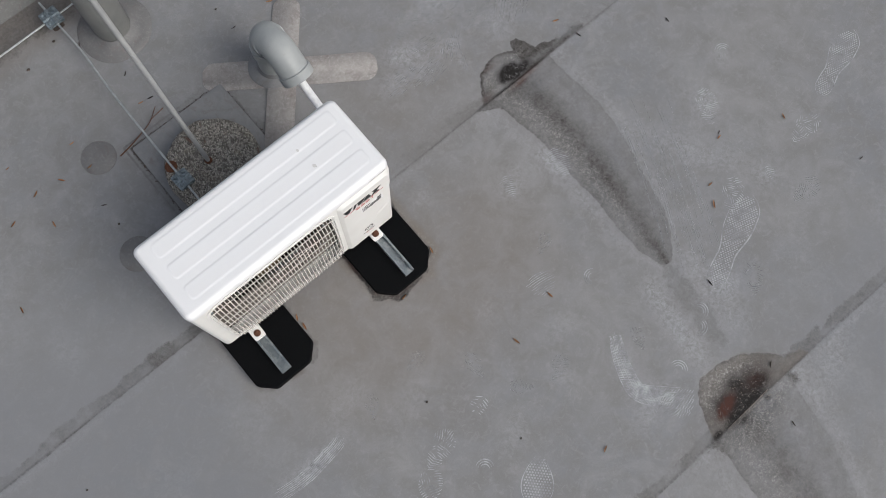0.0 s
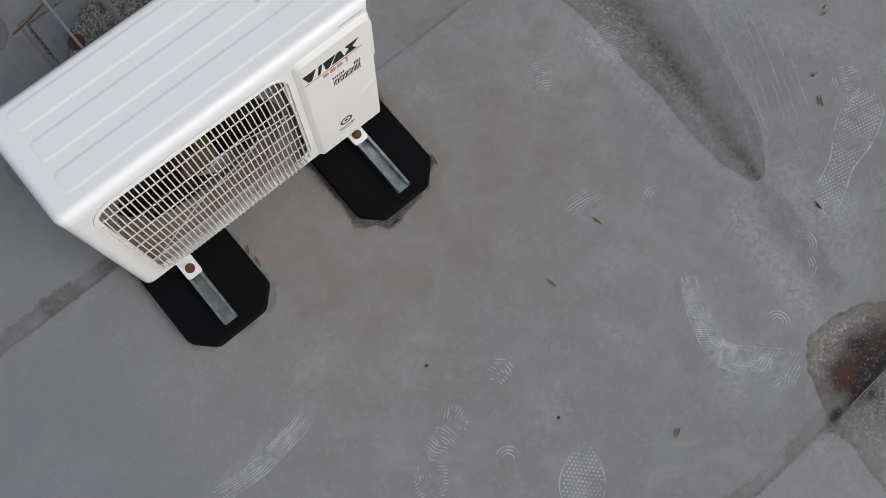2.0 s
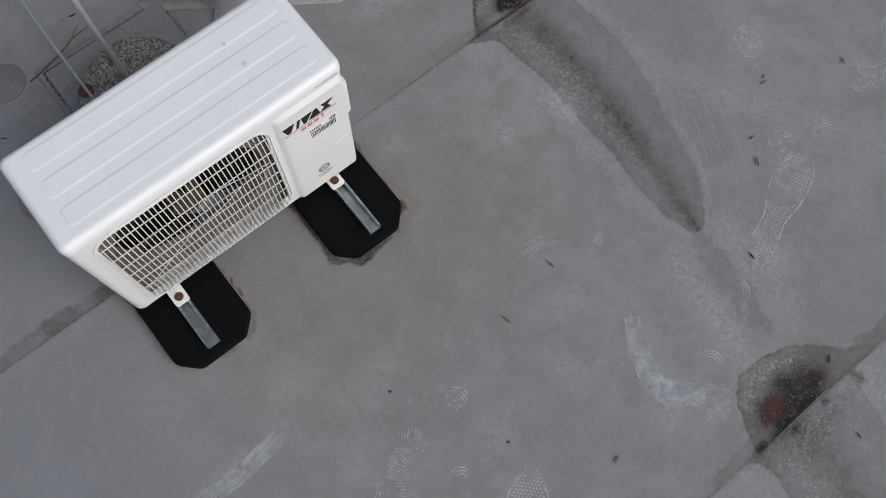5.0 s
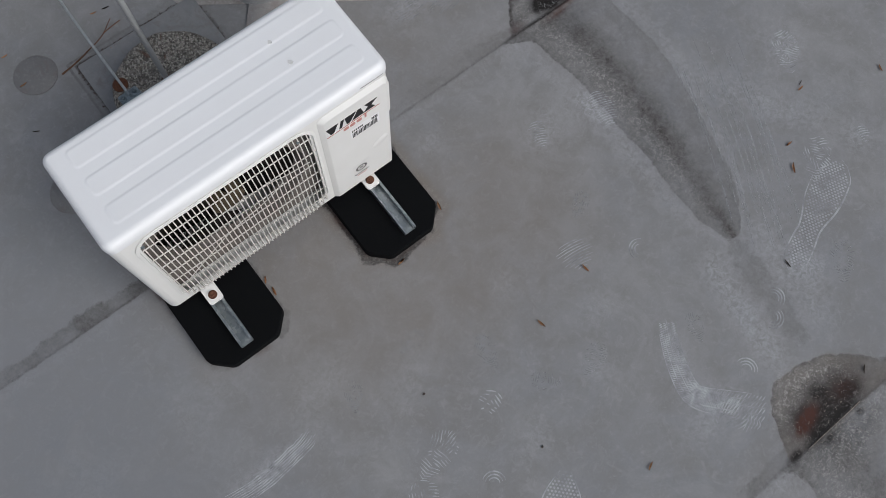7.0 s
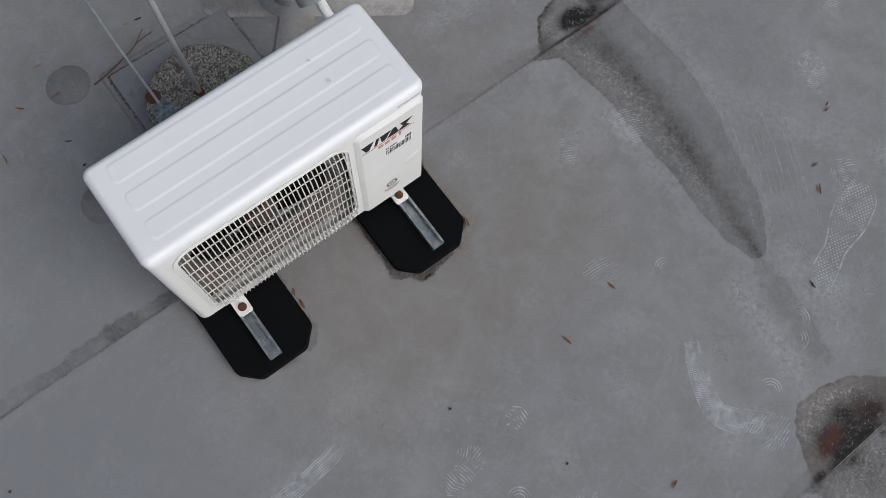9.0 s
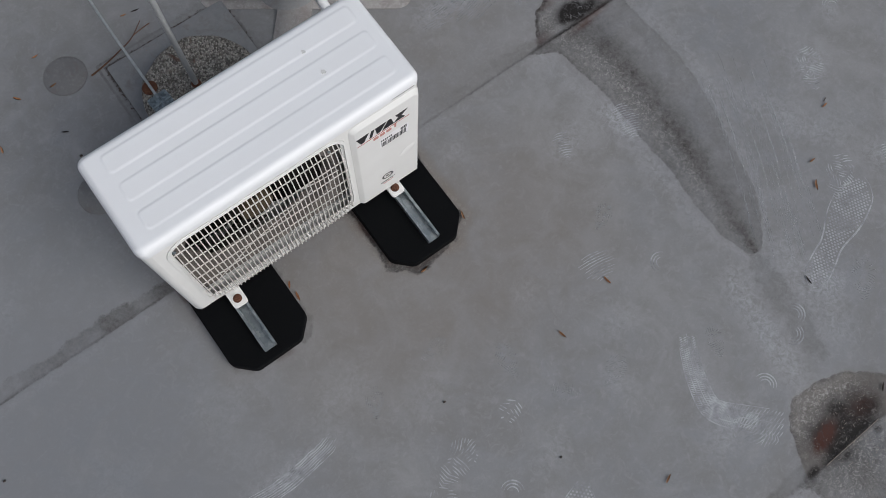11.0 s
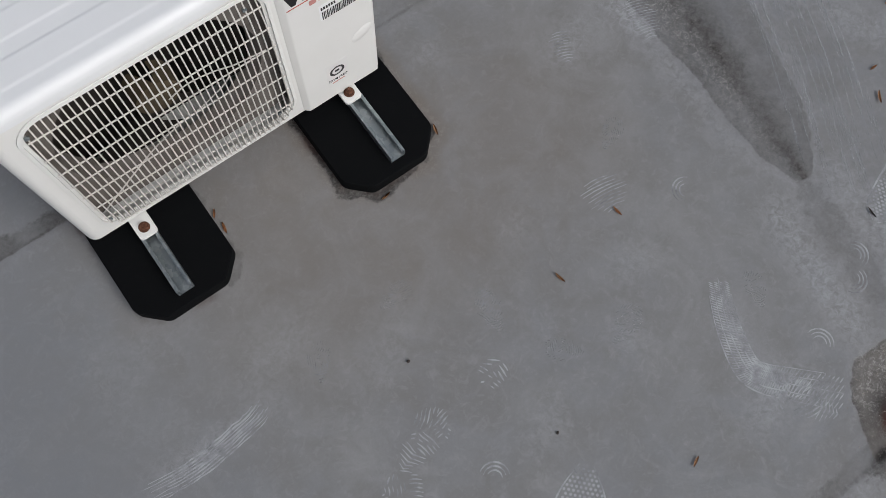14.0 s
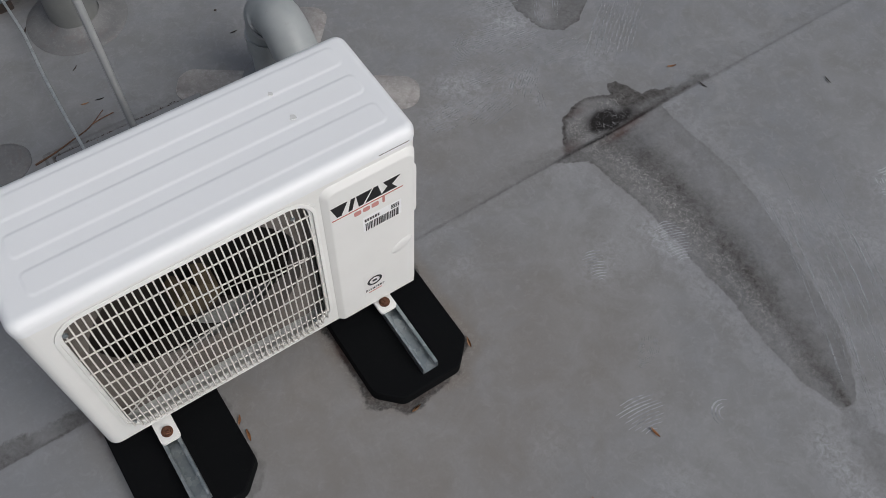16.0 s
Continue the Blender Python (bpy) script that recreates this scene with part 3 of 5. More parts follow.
def build_roof():
    pitch = 0.006
    xs = np.arange(-1.40, 3.2001, pitch)
    ys = np.arange(-2.20, 1.6901, pitch)
    # far margins, so that the sheet goes on out of sight
    xs = np.concatenate(([-14.0, -5.0, -2.4], xs, [4.2, 7.0, 16.0]))
    ys = np.concatenate(([-16.0, -7.0, -3.2], ys, [1.72]))
    x, y = np.meshgrid(xs, ys)
    z, fields = roof_fields(x, y)
    fade = step(-1.42, -1.30, x) * step(3.22, 3.1, x) * step(-2.22, -2.1, y)
    z = z * fade
    ny, nx = x.shape
    me = bpy.data.meshes.new("roof")
    me.vertices.add(nx * ny)
    me.vertices.foreach_set("co", np.stack((x, y, z), -1).astype(np.float32).ravel())
    a = (np.arange(ny - 1)[:, None] * nx + np.arange(nx - 1)[None]).ravel()
    quads = np.stack((a, a + 1, a + 1 + nx, a + nx), -1)
    me.loops.add(quads.size)
    me.polygons.add(len(quads))
    me.polygons.foreach_set("loop_start", np.arange(0, quads.size, 4))
    me.loops.foreach_set("vertex_index", quads.ravel())
    me.update()
    me.shade_smooth()
    for key, v in fields.items():
        me.attributes.new(key, "FLOAT", "POINT").data.foreach_set("value", v.astype(np.float32).ravel())
    me.materials.append(ROOF)
    return tagged(new("roof", me), "grey membrane flat roof with lapped seams and dirty drainage hollows", "roof", kind="structure")


roof = build_roof()

# parapet with a rounded membrane upstand
bm = bmesh.new()
profile = [(1.69, -0.004), (1.715, 0.004), (1.75, 0.03), (1.775, 0.075), (1.79, 0.16), (1.80, 0.24), (1.82, 0.252), (2.06, 0.252), (2.08, 0.24), (2.08, -0.30)]
cols = []
for i in range(61):
    x = -14 + 30 * i / 60
    cols.append([bm.verts.new((x, y, z)) for y, z in profile])
for c0, c1 in zip(cols, cols[1:]):
    for j in range(len(profile) - 1):
        bm.faces.new((c0[j], c1[j], c1[j + 1], c0[j + 1]))
parapet = part("parapet", bm, PARAPET, angle=60)
tagged(parapet, "low parapet covered in pale grey membrane upstand", "parapet", kind="structure")


# walls of the building under the roof, and the ground far below
FACADE = patch_material("plain_render", (0.42, 0.41, 0.39), (0.50, 0.49, 0.47), 0.2)
for name, x0, x1, y0, y1 in (("wall_north", -14, 16, 2.06, 2.30), ("wall_south", -14, 16, -16.25, -16.0), ("wall_west", -14.25, -14.0, -16.25, 2.30), ("wall_east", 16.0, 16.25, -16.25, 2.30)):
    tagged(part(name, box(x0, x1, y0, y1, -9.0, -0.02 if name != "wall_north" else -0.28), FACADE), "plain rendered building wall below the roof edge", "wall", kind="structure")
tar = Mat("asphalt", 0.85)
tar.color(tar.mix(tar.ramp(tar.noise(0.4, 6, 0.6), [(0.3, 0.0), (0.7, 1.0)]), (0.045, 0.045, 0.047), (0.075, 0.073, 0.070)))
bm = bmesh.new()
bmesh.ops.create_grid(bm, x_segments=24, y_segments=24, size=900, matrix=Matrix.Translation((0, 0, -9.0)))
tagged(part("ground", bm, tar.m), "dark asphalt ground far below the roof", "ground", kind="structure")


# ---- glued repairs on the roof ----
def wobbly(outline, amount, seed):
    rnd = random.Random(seed)
    return [(x + rnd.uniform(-amount, amount), y + rnd.uniform(-amount, amount)) for x, y in outline]


def repair(name, outline, m, thick, material, label, seed=1, wobble=0.002, border=True):
    bm = prism(wobbly(outline, wobble, seed), -0.004, thick, 0.0018, 2)
    if border:
        # rolled rim of sealant
        pts = [Vector((x, y, thick * 0.6)) for x, y in wobbly(outline, wobble * 0.5, seed)]
        join(bm, tube(pts + [pts[0], pts[1]], 0.0016, 6, caps=False))
    ob = part(name, bm, material, roof, label, 50)
    ob.matrix_basis = m
    return ob


repair("repair_strip", rounded(0.71, 0.122, 0.048), pose(0.757, 0.780, 0.0005, 0, 0, -35), 0.0030, PATCH, "brownish grey rounded bitumen repair strip", 3)
repair("repair_strip", rounded(0.68, 0.112, 0.045), pose(0.727, 0.790, 0.0035, 0, 0, 49), 0.0030, PATCH, "brownish grey rounded bitumen repair strip", 4)
for k, (x, y, r) in enumerate(((-0.052, 0.974, 0.070), (-0.164, 0.556, 0.070))):
    repair("round_patch", ring(r, 40), pose(x, y, 0.0005), 0.0022, DISC, "round darker membrane patch", 7 + k, 0.0012)
repair("base_sheet", rounded(0.436, 0.49, 0.008, 3), pose(0.289, 0.675, 0.001), 0.0045, SHEET, "square grey membrane sheet under the concrete base", 12, 0.0012, False)
# dark grit caught along the sheet's edges
bm = bmesh.new()
rnd = random.Random(5)
for i in range(260):
    side = rnd.choice((0, 0, 1, 1, 2))
    s = rnd.random()
    if side == 0:
        p = (0.071 + 0.436 * s, 0.922)
    elif side == 1:
        p = (0.067, 0.43 + 0.49 * s)
    else:
        p = (0.511, 0.43 + 0.49 * s)
    q = rnd.uniform(0.0008, 0.0026)
    bmesh.ops.create_icosphere(bm, subdivisions=1, radius=q, matrix=pose(p[0] + rnd.gauss(0, 0.003), p[1] + rnd.gauss(0, 0.003), 0.0015, 0, 0, rnd.uniform(0, 180)) @ Matrix.Diagonal((2.2, 1, 0.6, 1)))
tagged(part("grit", bm, DARKBIT), "dark grit and moss along the membrane sheet edges", "grit", kind="stuff")


# ---- marks of shoes and dragged things in the dust ----
def flat(bm, pts):
    try:
        bm.faces.new([bm.verts.new((x, y, 0)) for x, y in pts])
    except ValueError:
        pass


def band(bm, pts, width):
    """A flat ribbon along pts, thinning at its ends."""
    v = [Vector((x, y)) for x, y in pts]
    n = len(v)
    sides = []
    for i, p in enumerate(v):
        d = (v[min(i + 1, n - 1)] - v[max(i - 1, 0)]).normalized()
        w = width / 2 * (0.35 + 0.65 * min(1, 3 * min(i, n - 1 - i) / n))
        sides.append((bm.verts.new((p.x - d.y * w, p.y + d.x * w, 0)), bm.verts.new((p.x + d.y * w, p.y - d.x * w, 0))))
    for (a, b), (c, d) in zip(sides, sides[1:]):
        bm.faces.new((a, b, d, c))


def sole_half(u):
    """Half the width of a shoe sole at u, 0 heel to 1 toe."""
    return 0.030 + 0.016 * math.sin(math.pi * min(1, max(0, (u - 0.35) / 0.75))) - 0.006 * math.exp(-((u - 0.42) / 0.12) ** 2)


def sole_outline(length, u0=0.0, u1=1.0, n=26):
    side = []
    for i in range(n + 1):
        u = u0 + (u1 - u0) * i / n
        h = sole_half(u) * math.sqrt(max(0.0, min(1.0, u / 0.10 + 0.02, (1 - u) / 0.13 + 0.0)))
        side.append(((u - 0.5) * length, h))
    return side


def studded_print(length=0.30, u0=0.0, u1=1.0):
    bm = bmesh.new()
    side = sole_outline(length, u0, u1)
    band(bm, [(x, y) for x, y in side[: len(side) // 2 + 8]], 0.004)
    band(bm, [(x, -y) for x, y in side], 0.0045)
    p = 0.0082
    for i in range(-40, 41):
        for j in range(-12, 13):
            x, y = i * p, (j + 0.5 * (i % 2)) * p * 1.12
            u = x / length + 0.5
            if u0 + 0.03 < u < u1 - 0.04 and abs(y) < sole_half(u) * math.sqrt(max(0, min(1, u / 0.1, (1 - u) / 0.13))) - 0.006:
                flat(bm, [(x + 0.0032 * math.cos(k * math.pi / 3), y + 0.0032 * math.sin(k * math.pi / 3)) for k in range(6)])
    return bm


def oval_print():
    """Fore part of a sole: pointed oval with a rim and a field of studs."""
    bm = bmesh.new()

    def half(u):
        return 0.060 * math.sin(math.pi * min(1, 0.08 + 0.92 * u) ** 1.35) ** 0.7 if 0 < u < 1 else 0.0

    us = [0.03 + 0.85 * i / 24 for i in range(25)]
    for side in (-1, 1):
        band(bm, [(0.105 - 0.20 * u, side * half(u)) for u in us], 0.0040)
    p = 0.0098
    for i in range(-12, 12):
        for j in range(-8, 9):
            x, y = i * p, (j + 0.5 * (i % 2)) * p * 1.1
            u = (0.105 - x) / 0.20
            if 0.06 < u < 0.97 and abs(y) < half(u) - 0.006:
                flat(bm, [(x + 0.0036 * math.cos(k * math.pi / 3), y + 0.0036 * math.sin(k * math.pi / 3)) for k in range(6)])
    return bm


def block_print(seed, r=0.062, bars=5):
    """Ball of a boot: rows of outlined lugs, and a comb of bars across its end."""
    rnd = random.Random(seed)
    bm = bmesh.new()
    seeds = [(rnd.uniform(-0.8, 0.8) * r, rnd.uniform(-0.6, 0.6) * r, rnd.uniform(0, math.pi)) for _ in range(6)]
    for k, (sx, sy, a) in enumerate(seeds):
        c, q = math.cos(a), math.sin(a)
        for j in range(-14, 15):
            run = []
            for i in range(-34, 35):
                u, v = i * 0.004, j * 0.0088 + 0.0012 * math.sin(i * 0.5 + k)
                x, y = u * c - v * q, u * q + v * c
                near = min(range(6), key=lambda m: math.hypot(x - seeds[m][0], y - seeds[m][1]))
                if near == k and (x / r) ** 2 + (y / (0.78 * r)) ** 2 < 1 and rnd.random() > 0.03:
                    run.append((x, y))
                    continue
                if len(run) > 3:
                    band(bm, run[:-1], rnd.uniform(0.0030, 0.0044))
                run = []
    for i in range(bars):
        x = -r + 0.002 - 0.0095 * i
        h = 0.040 - 0.006 * i
        band(bm, [(x + 0.006, -h * rnd.uniform(0.6, 1)), (x - 0.002, 0), (x + 0.004, h * rnd.uniform(0.7, 1))], rnd.uniform(0.003, 0.0048))
    return bm


def hatch_print(seed, rx, ry, gap=0.0078):
    """Smeared ribbed sole: short broken parallel strokes over a ragged patch."""
    rnd = random.Random(seed)
    bm = bmesh.new()
    for j in range(int(-ry / gap), int(ry / gap) + 1):
        y = j * gap
        half = rx * math.sqrt(max(0.04, 1 - (y / ry) ** 2))
        x = -half * rnd.uniform(0.7, 1.1)
        while x < half:
            l = rnd.uniform(0.014, 0.060)
            if rnd.random() < 0.85:
                k = [x + l * t / 4 for t in range(5)]
                band(bm, [(u, y + 0.0035 * math.sin(u * 30 + seed) + rnd.gauss(0, 0.0006)) for u in k], rnd.uniform(0.0022, 0.0042))
            x += l + rnd.uniform(0.001, 0.012)
    return bm


def comb_print(seed, w=0.10, h=0.06, gap=0.0085, bar=0.0032):
    rnd = random.Random(seed)
    bm = bmesh.new()
    n = int(w / gap)
    for i in range(n):
        x = -w / 2 + gap * i
        k = math.sqrt(max(0.1, 1 - (2 * x / w) ** 2)) * h / 2
        y0, y1 = -k * rnd.uniform(0.6, 1), k * rnd.uniform(0.6, 1)
        band(bm, [(x + 0.004 * math.sin(3 * t), y0 + (y1 - y0) * t) for t in (0, 0.33, 0.66, 1)], bar)
    return bm


def arcs_print(seed, n=3, r=0.035):
    rnd = random.Random(seed)
    bm = bmesh.new()
    for i in range(n):
        q = r - 0.009 * i
        a = rnd.uniform(0, 0.6)
        band(bm, [(q * math.cos(a + t * 0.33), q * math.sin(a + t * 0.33)) for t in range(9)], 0.0042)
    return bm


def tyre_trail():
    """Dragged ribbed wheel trail with a bend."""
    bm = bmesh.new()
    mid = spline([(1.040, -0.868, 0), (1.005, -0.925, 0), (0.972, -0.995, 0), (0.952, -1.070, 0), (0.965, -1.112, 0), (1.010, -1.162, 0), (1.095, -1.250, 0)], 12)
    n = len(mid)
    def across(i, k):
        d = (mid[min(i + 1, n - 1)] - mid[max(i - 1, 0)]).normalized()
        return mid[i] + Vector((-d.y, d.x, 0)) * k * (0.0062 + 0.004 * i / n)

    for k in range(-4, 5):
        if k % 2 == 0:
            band(bm, [across(i, k)[:2] for i in range(abs(k) * 2, n - abs(k))], 0.0034)
        else:
            for i in range(2, n - 1):
                p, q = across(i, k - 0.8), across(i + 1 if i + 1 < n else i, k + 0.8)
                band(bm, [p[:2], ((p + q) / 2)[:2], q[:2]], 0.0036)
    return bm


def drag_trail(points, count, spread, seed, broken=False):
    rnd = random.Random(seed)
    bm = bmesh.new()
    mid = spline(points, 8)
    for k in range(count):
        o = (k / max(1, count - 1) - 0.5) * spread
        i0, i1 = rnd.randint(0, 4), len(mid) - rnd.randint(0, 5)
        if broken:
            o += rnd.gauss(0, 0.006)
            i0 = rnd.randint(0, len(mid) - 10)
            i1 = min(len(mid), i0 + rnd.randint(5, 16))
        pts = []
        for i in range(i0, i1):
            d = (mid[min(i + 1, len(mid) - 1)] - mid[max(i - 1, 0)]).normalized()
            pts.append((mid[i].x - d.y * o + rnd.gauss(0, 0.0008), mid[i].y + d.x * o + rnd.gauss(0, 0.0008)))
        if len(pts) > 2:
            band(bm, pts, rnd.uniform(0.0015, 0.0030) if broken else rnd.uniform(0.002, 0.0055))
    return bm


def mark(name, bm, m, label, material=DUST):
    bm.transform(m)
    co = np.array([v.co[:] for v in bm.verts])
    height = roof_fields(co[:, 0], co[:, 1])[0]
    for v, h in zip(bm.verts, height):
        v.co.z = h + 0.0009
    return part(name, bm, material, roof, label)


MZ = 0.0
mark("footprint", studded_print(0.43), pose(1.650, -0.905, MZ, 0, 0, 23) @ Matrix.Diagonal((1, 1.3, 1, 1)), "pale studded shoe print in dust")
mark("footprint", studded_print(0.35), pose(2.535, -0.642, MZ, 0, 0, 18.5) @ Matrix.Diagonal((1, 1.15, 1, 1)), "pale studded shoe print in dust")
mark("footprint", oval_print(), pose(0.437, -1.092, MZ, 0, 0, 43), "pale studded shoe print in dust")
for x, y, a, s in ((0.265, -0.755, 20, 1), (0.135, -0.835, 35, 2), (1.985, -0.415, 60, 3), (1.00, -1.19, 120, 4), (2.24, -0.755, 10, 5), (1.80, -0.76, 40, 8)):
    mark("footprint", block_print(s), pose(x, y, MZ, 0, 0, a), "pale lugged boot print in dust")
mark("footprint", block_print(6, 0.036, 0), pose(0.464, -0.738, MZ, 0, 0, 200) @ Matrix.Diagonal((1.1, 1.3, 1, 1)), "small pale boot heel print in dust")
for x, y, a, s, w, h in ((0.955, -0.540, 82, 1, 0.10, 0.13), (1.345, -0.215, 75, 2, 0.13, 0.10), (1.12, -0.16, 70, 7, 0.10, 0.07), (1.97, -0.80, 70, 9, 0.06, 0.05)):
    mark("scuff_mark", comb_print(s, w, h), pose(x, y, MZ, 0, 0, a), "pale ribbed scuff mark in dust")
for x, y, a, s, rx, ry in ((1.300, 0.668, -6, 1, 0.070, 0.042), (1.405, 0.590, 0, 2, 0.085, 0.040), (1.490, 0.490, -2, 3, 0.085, 0.045), (1.270, 0.520, 0, 4, 0.075, 0.032), (1.065, 0.458, 0, 5, 0.070, 0.045), (1.190, 0.410, 8, 6, 0.080, 0.042), (1.420, 0.770, -8, 7, 0.090, 0.045), (1.330, 0.440, 40, 8, 0.055, 0.040), (1.335, 0.355, 70, 9, 0.040, 0.014), (1.555, 0.660, 60, 10, 0.055, 0.020), (1.620, 0.655, 55, 11, 0.060, 0.018)):
    mark("scuff_mark", hatch_print(s, rx, ry), pose(x, y, MZ, 0, 0, a), "pale smeared ribbed shoe scuff in dust", HATCH)
for x, y, a, s in ((1.124, -0.654, 40, 1), (2.20, -0.30, -40, 2), (1.305, -1.062, 200, 3), (1.13, -1.13, -60, 4), (1.35, -1.02, 250, 5), (0.325, -0.925, -50, 6)):
    mark("scuff_mark", arcs_print(s), pose(x, y, MZ, 0, 0, a), "pale curved scuff mark in dust")
for x, y, a, q in ((1.28, 0.66, 30, 1.0), (0.55, -0.60, 80, 0.7), (0.62, -0.78, 140, 0.6), (0.80, -0.82, 20, 0.7), (1.10, -0.93, 70, 0.6), (0.40, -0.45, 10, 0.6), (1.62, -1.05, 50, 0.9), (2.05, -0.95, 0, 0.9), (0.16, -0.47, 60, 0.6), (1.08, -0.42, 30, 0.6)):
    mark("scuff_mark", block_print(int(100 * x)), pose(x, y, MZ, 0, 0, a) @ Matrix.Diagonal((q, q, 1, 1)), "faint smudged shoe mark in dust", FAINT)
mark("wheel_trail", tyre_trail(), pose(0, 0, MZ), "curved pale ribbed wheel trail in dust", TRAIL)
mark("drag_mark", drag_trail([(-0.34, -0.505, 0), (-0.20, -0.520, 0), (-0.05, -0.505, 0), (0.0, -0.49, 0)], 8, 0.045, 3), pose(0, 0, MZ), "pale dragged streaks in dust")
mark("drag_mark", drag_trail([(1.80, -0.16, 0), (1.72, -0.36, 0), (1.63, -0.57, 0), (1.53, -0.76, 0), (1.46, -0.90, 0)], 54, 0.24, 4, True), pose(0, 0, MZ), "pale dragged streaks in dust", FAINT)
mark("drag_mark", drag_trail([(1.85, 0.575, 0), (1.74, 0.495, 0), (1.66, 0.432, 0), (1.595, 0.375, 0)], 11, 0.13, 5), pose(0, 0, MZ), "pale dragged streaks in dust", HATCH)


# ---- rubber pads and rails ----
def rubber_pad(x, y):
    w, l, c = 0.264, 0.750, 0.054
    o = [(-w / 2, -l / 2 + c), (-w / 2 + c, -l / 2), (w / 2 - c, -l / 2), (w / 2, -l / 2 + c), (w / 2, l / 2 - c), (w / 2 - c, l / 2), (-w / 2 + c, l / 2), (-w / 2, l / 2 - c)]
    cut = []
    for i, p in enumerate(o):
        a, b = Vector(o[i - 1]), Vector(o[(i + 1) % len(o)])
        p = Vector(p)
        cut += [tuple(p + (a - p).normalized() * 0.010), tuple(p + ((a - p).normalized() + (b - p).normalized()) * 0.003), tuple(p + (b - p).normalized() * 0.010)]
    bm = prism(cut, 0.0, 0.040, 0.006, 3)
    ob = part("rubber_pad", bm, RUBBER)
    ob.matrix_basis = pose(x, y, 0.0)
    return tagged(ob, "black rubber foot pad with cut corners on the roof", "rubber pad", "pads under the unit")


def rail(x, y):
    """Channel with small inward lips, open at the top."""
    prof = [(-0.0125, 0.0255), (-0.0150, 0.0265), (-0.0205, 0.0265), (-0.0205, 0), (0.0205, 0), (0.0205, 0.0265), (0.0150, 0.0265), (0.0125, 0.0255), (0.0125, 0.0220), (0.0180, 0.0235), (0.0180, 0.0025), (-0.0180, 0.0025), (-0.0180, 0.0235), (-0.0125, 0.0220)]
    bm = bmesh.new()
    a = [bm.verts.new((px, -0.345, pz)) for px, pz in prof]
    b = [bm.verts.new((px, 0.345, pz)) for px, pz in prof]
    n = len(prof)
    for i in range(n):
        bm.faces.new((a[i], a[(i + 1) % n], b[(i + 1) % n], b[i]))
    bm.faces.new(a[::-1])
    bm.faces.new(b)
    bmesh.ops.recalc_face_normals(bm, faces=bm.faces[:])
    ob = part("mounting_rail", bm, ZINC, angle=20)
    ob.matrix_basis = pose(x, y, 0.040)
    return tagged(ob, "galvanised steel channel rail lying on a rubber pad", "rail", "rails under the unit")


for x, y in ((0.006, 0.172), (0.571, 0.160)):
    rubber_pad(x, y)
for x, y in ((-0.002, 0.170), (0.583, 0.158)):
    rail(x, y)


# ---- outdoor air conditioning unit ----
X0, X1, Y0, Y1, Z0, Z1 = -0.116, 0.685, 0.029, 0.325, 0.084, 0.667
unit = root("air_conditioner", pose(0, 0, 0), "white enamelled outdoor air conditioning unit on two rails", "air conditioner")

# grille opening
GX0, GX1, GZ0, GZ1, GR = -0.062, 0.444, 0.116, 0.618, 0.056
GCX, GCZ = (GX0 + GX1) / 2, (GZ0 + GZ1) / 2


def fine(outline, longest):
    """The closed outline with no side longer than that."""
    out = []
    for p, q in zip(outline, outline[1:] + outline[:1]):
        k = max(1, math.ceil(math.dist(p, q) / longest))
        out += [(p[0] + (q[0] - p[0]) * i / k, p[1] + (q[1] - p[1]) * i / k) for i in range(k)]
    return out


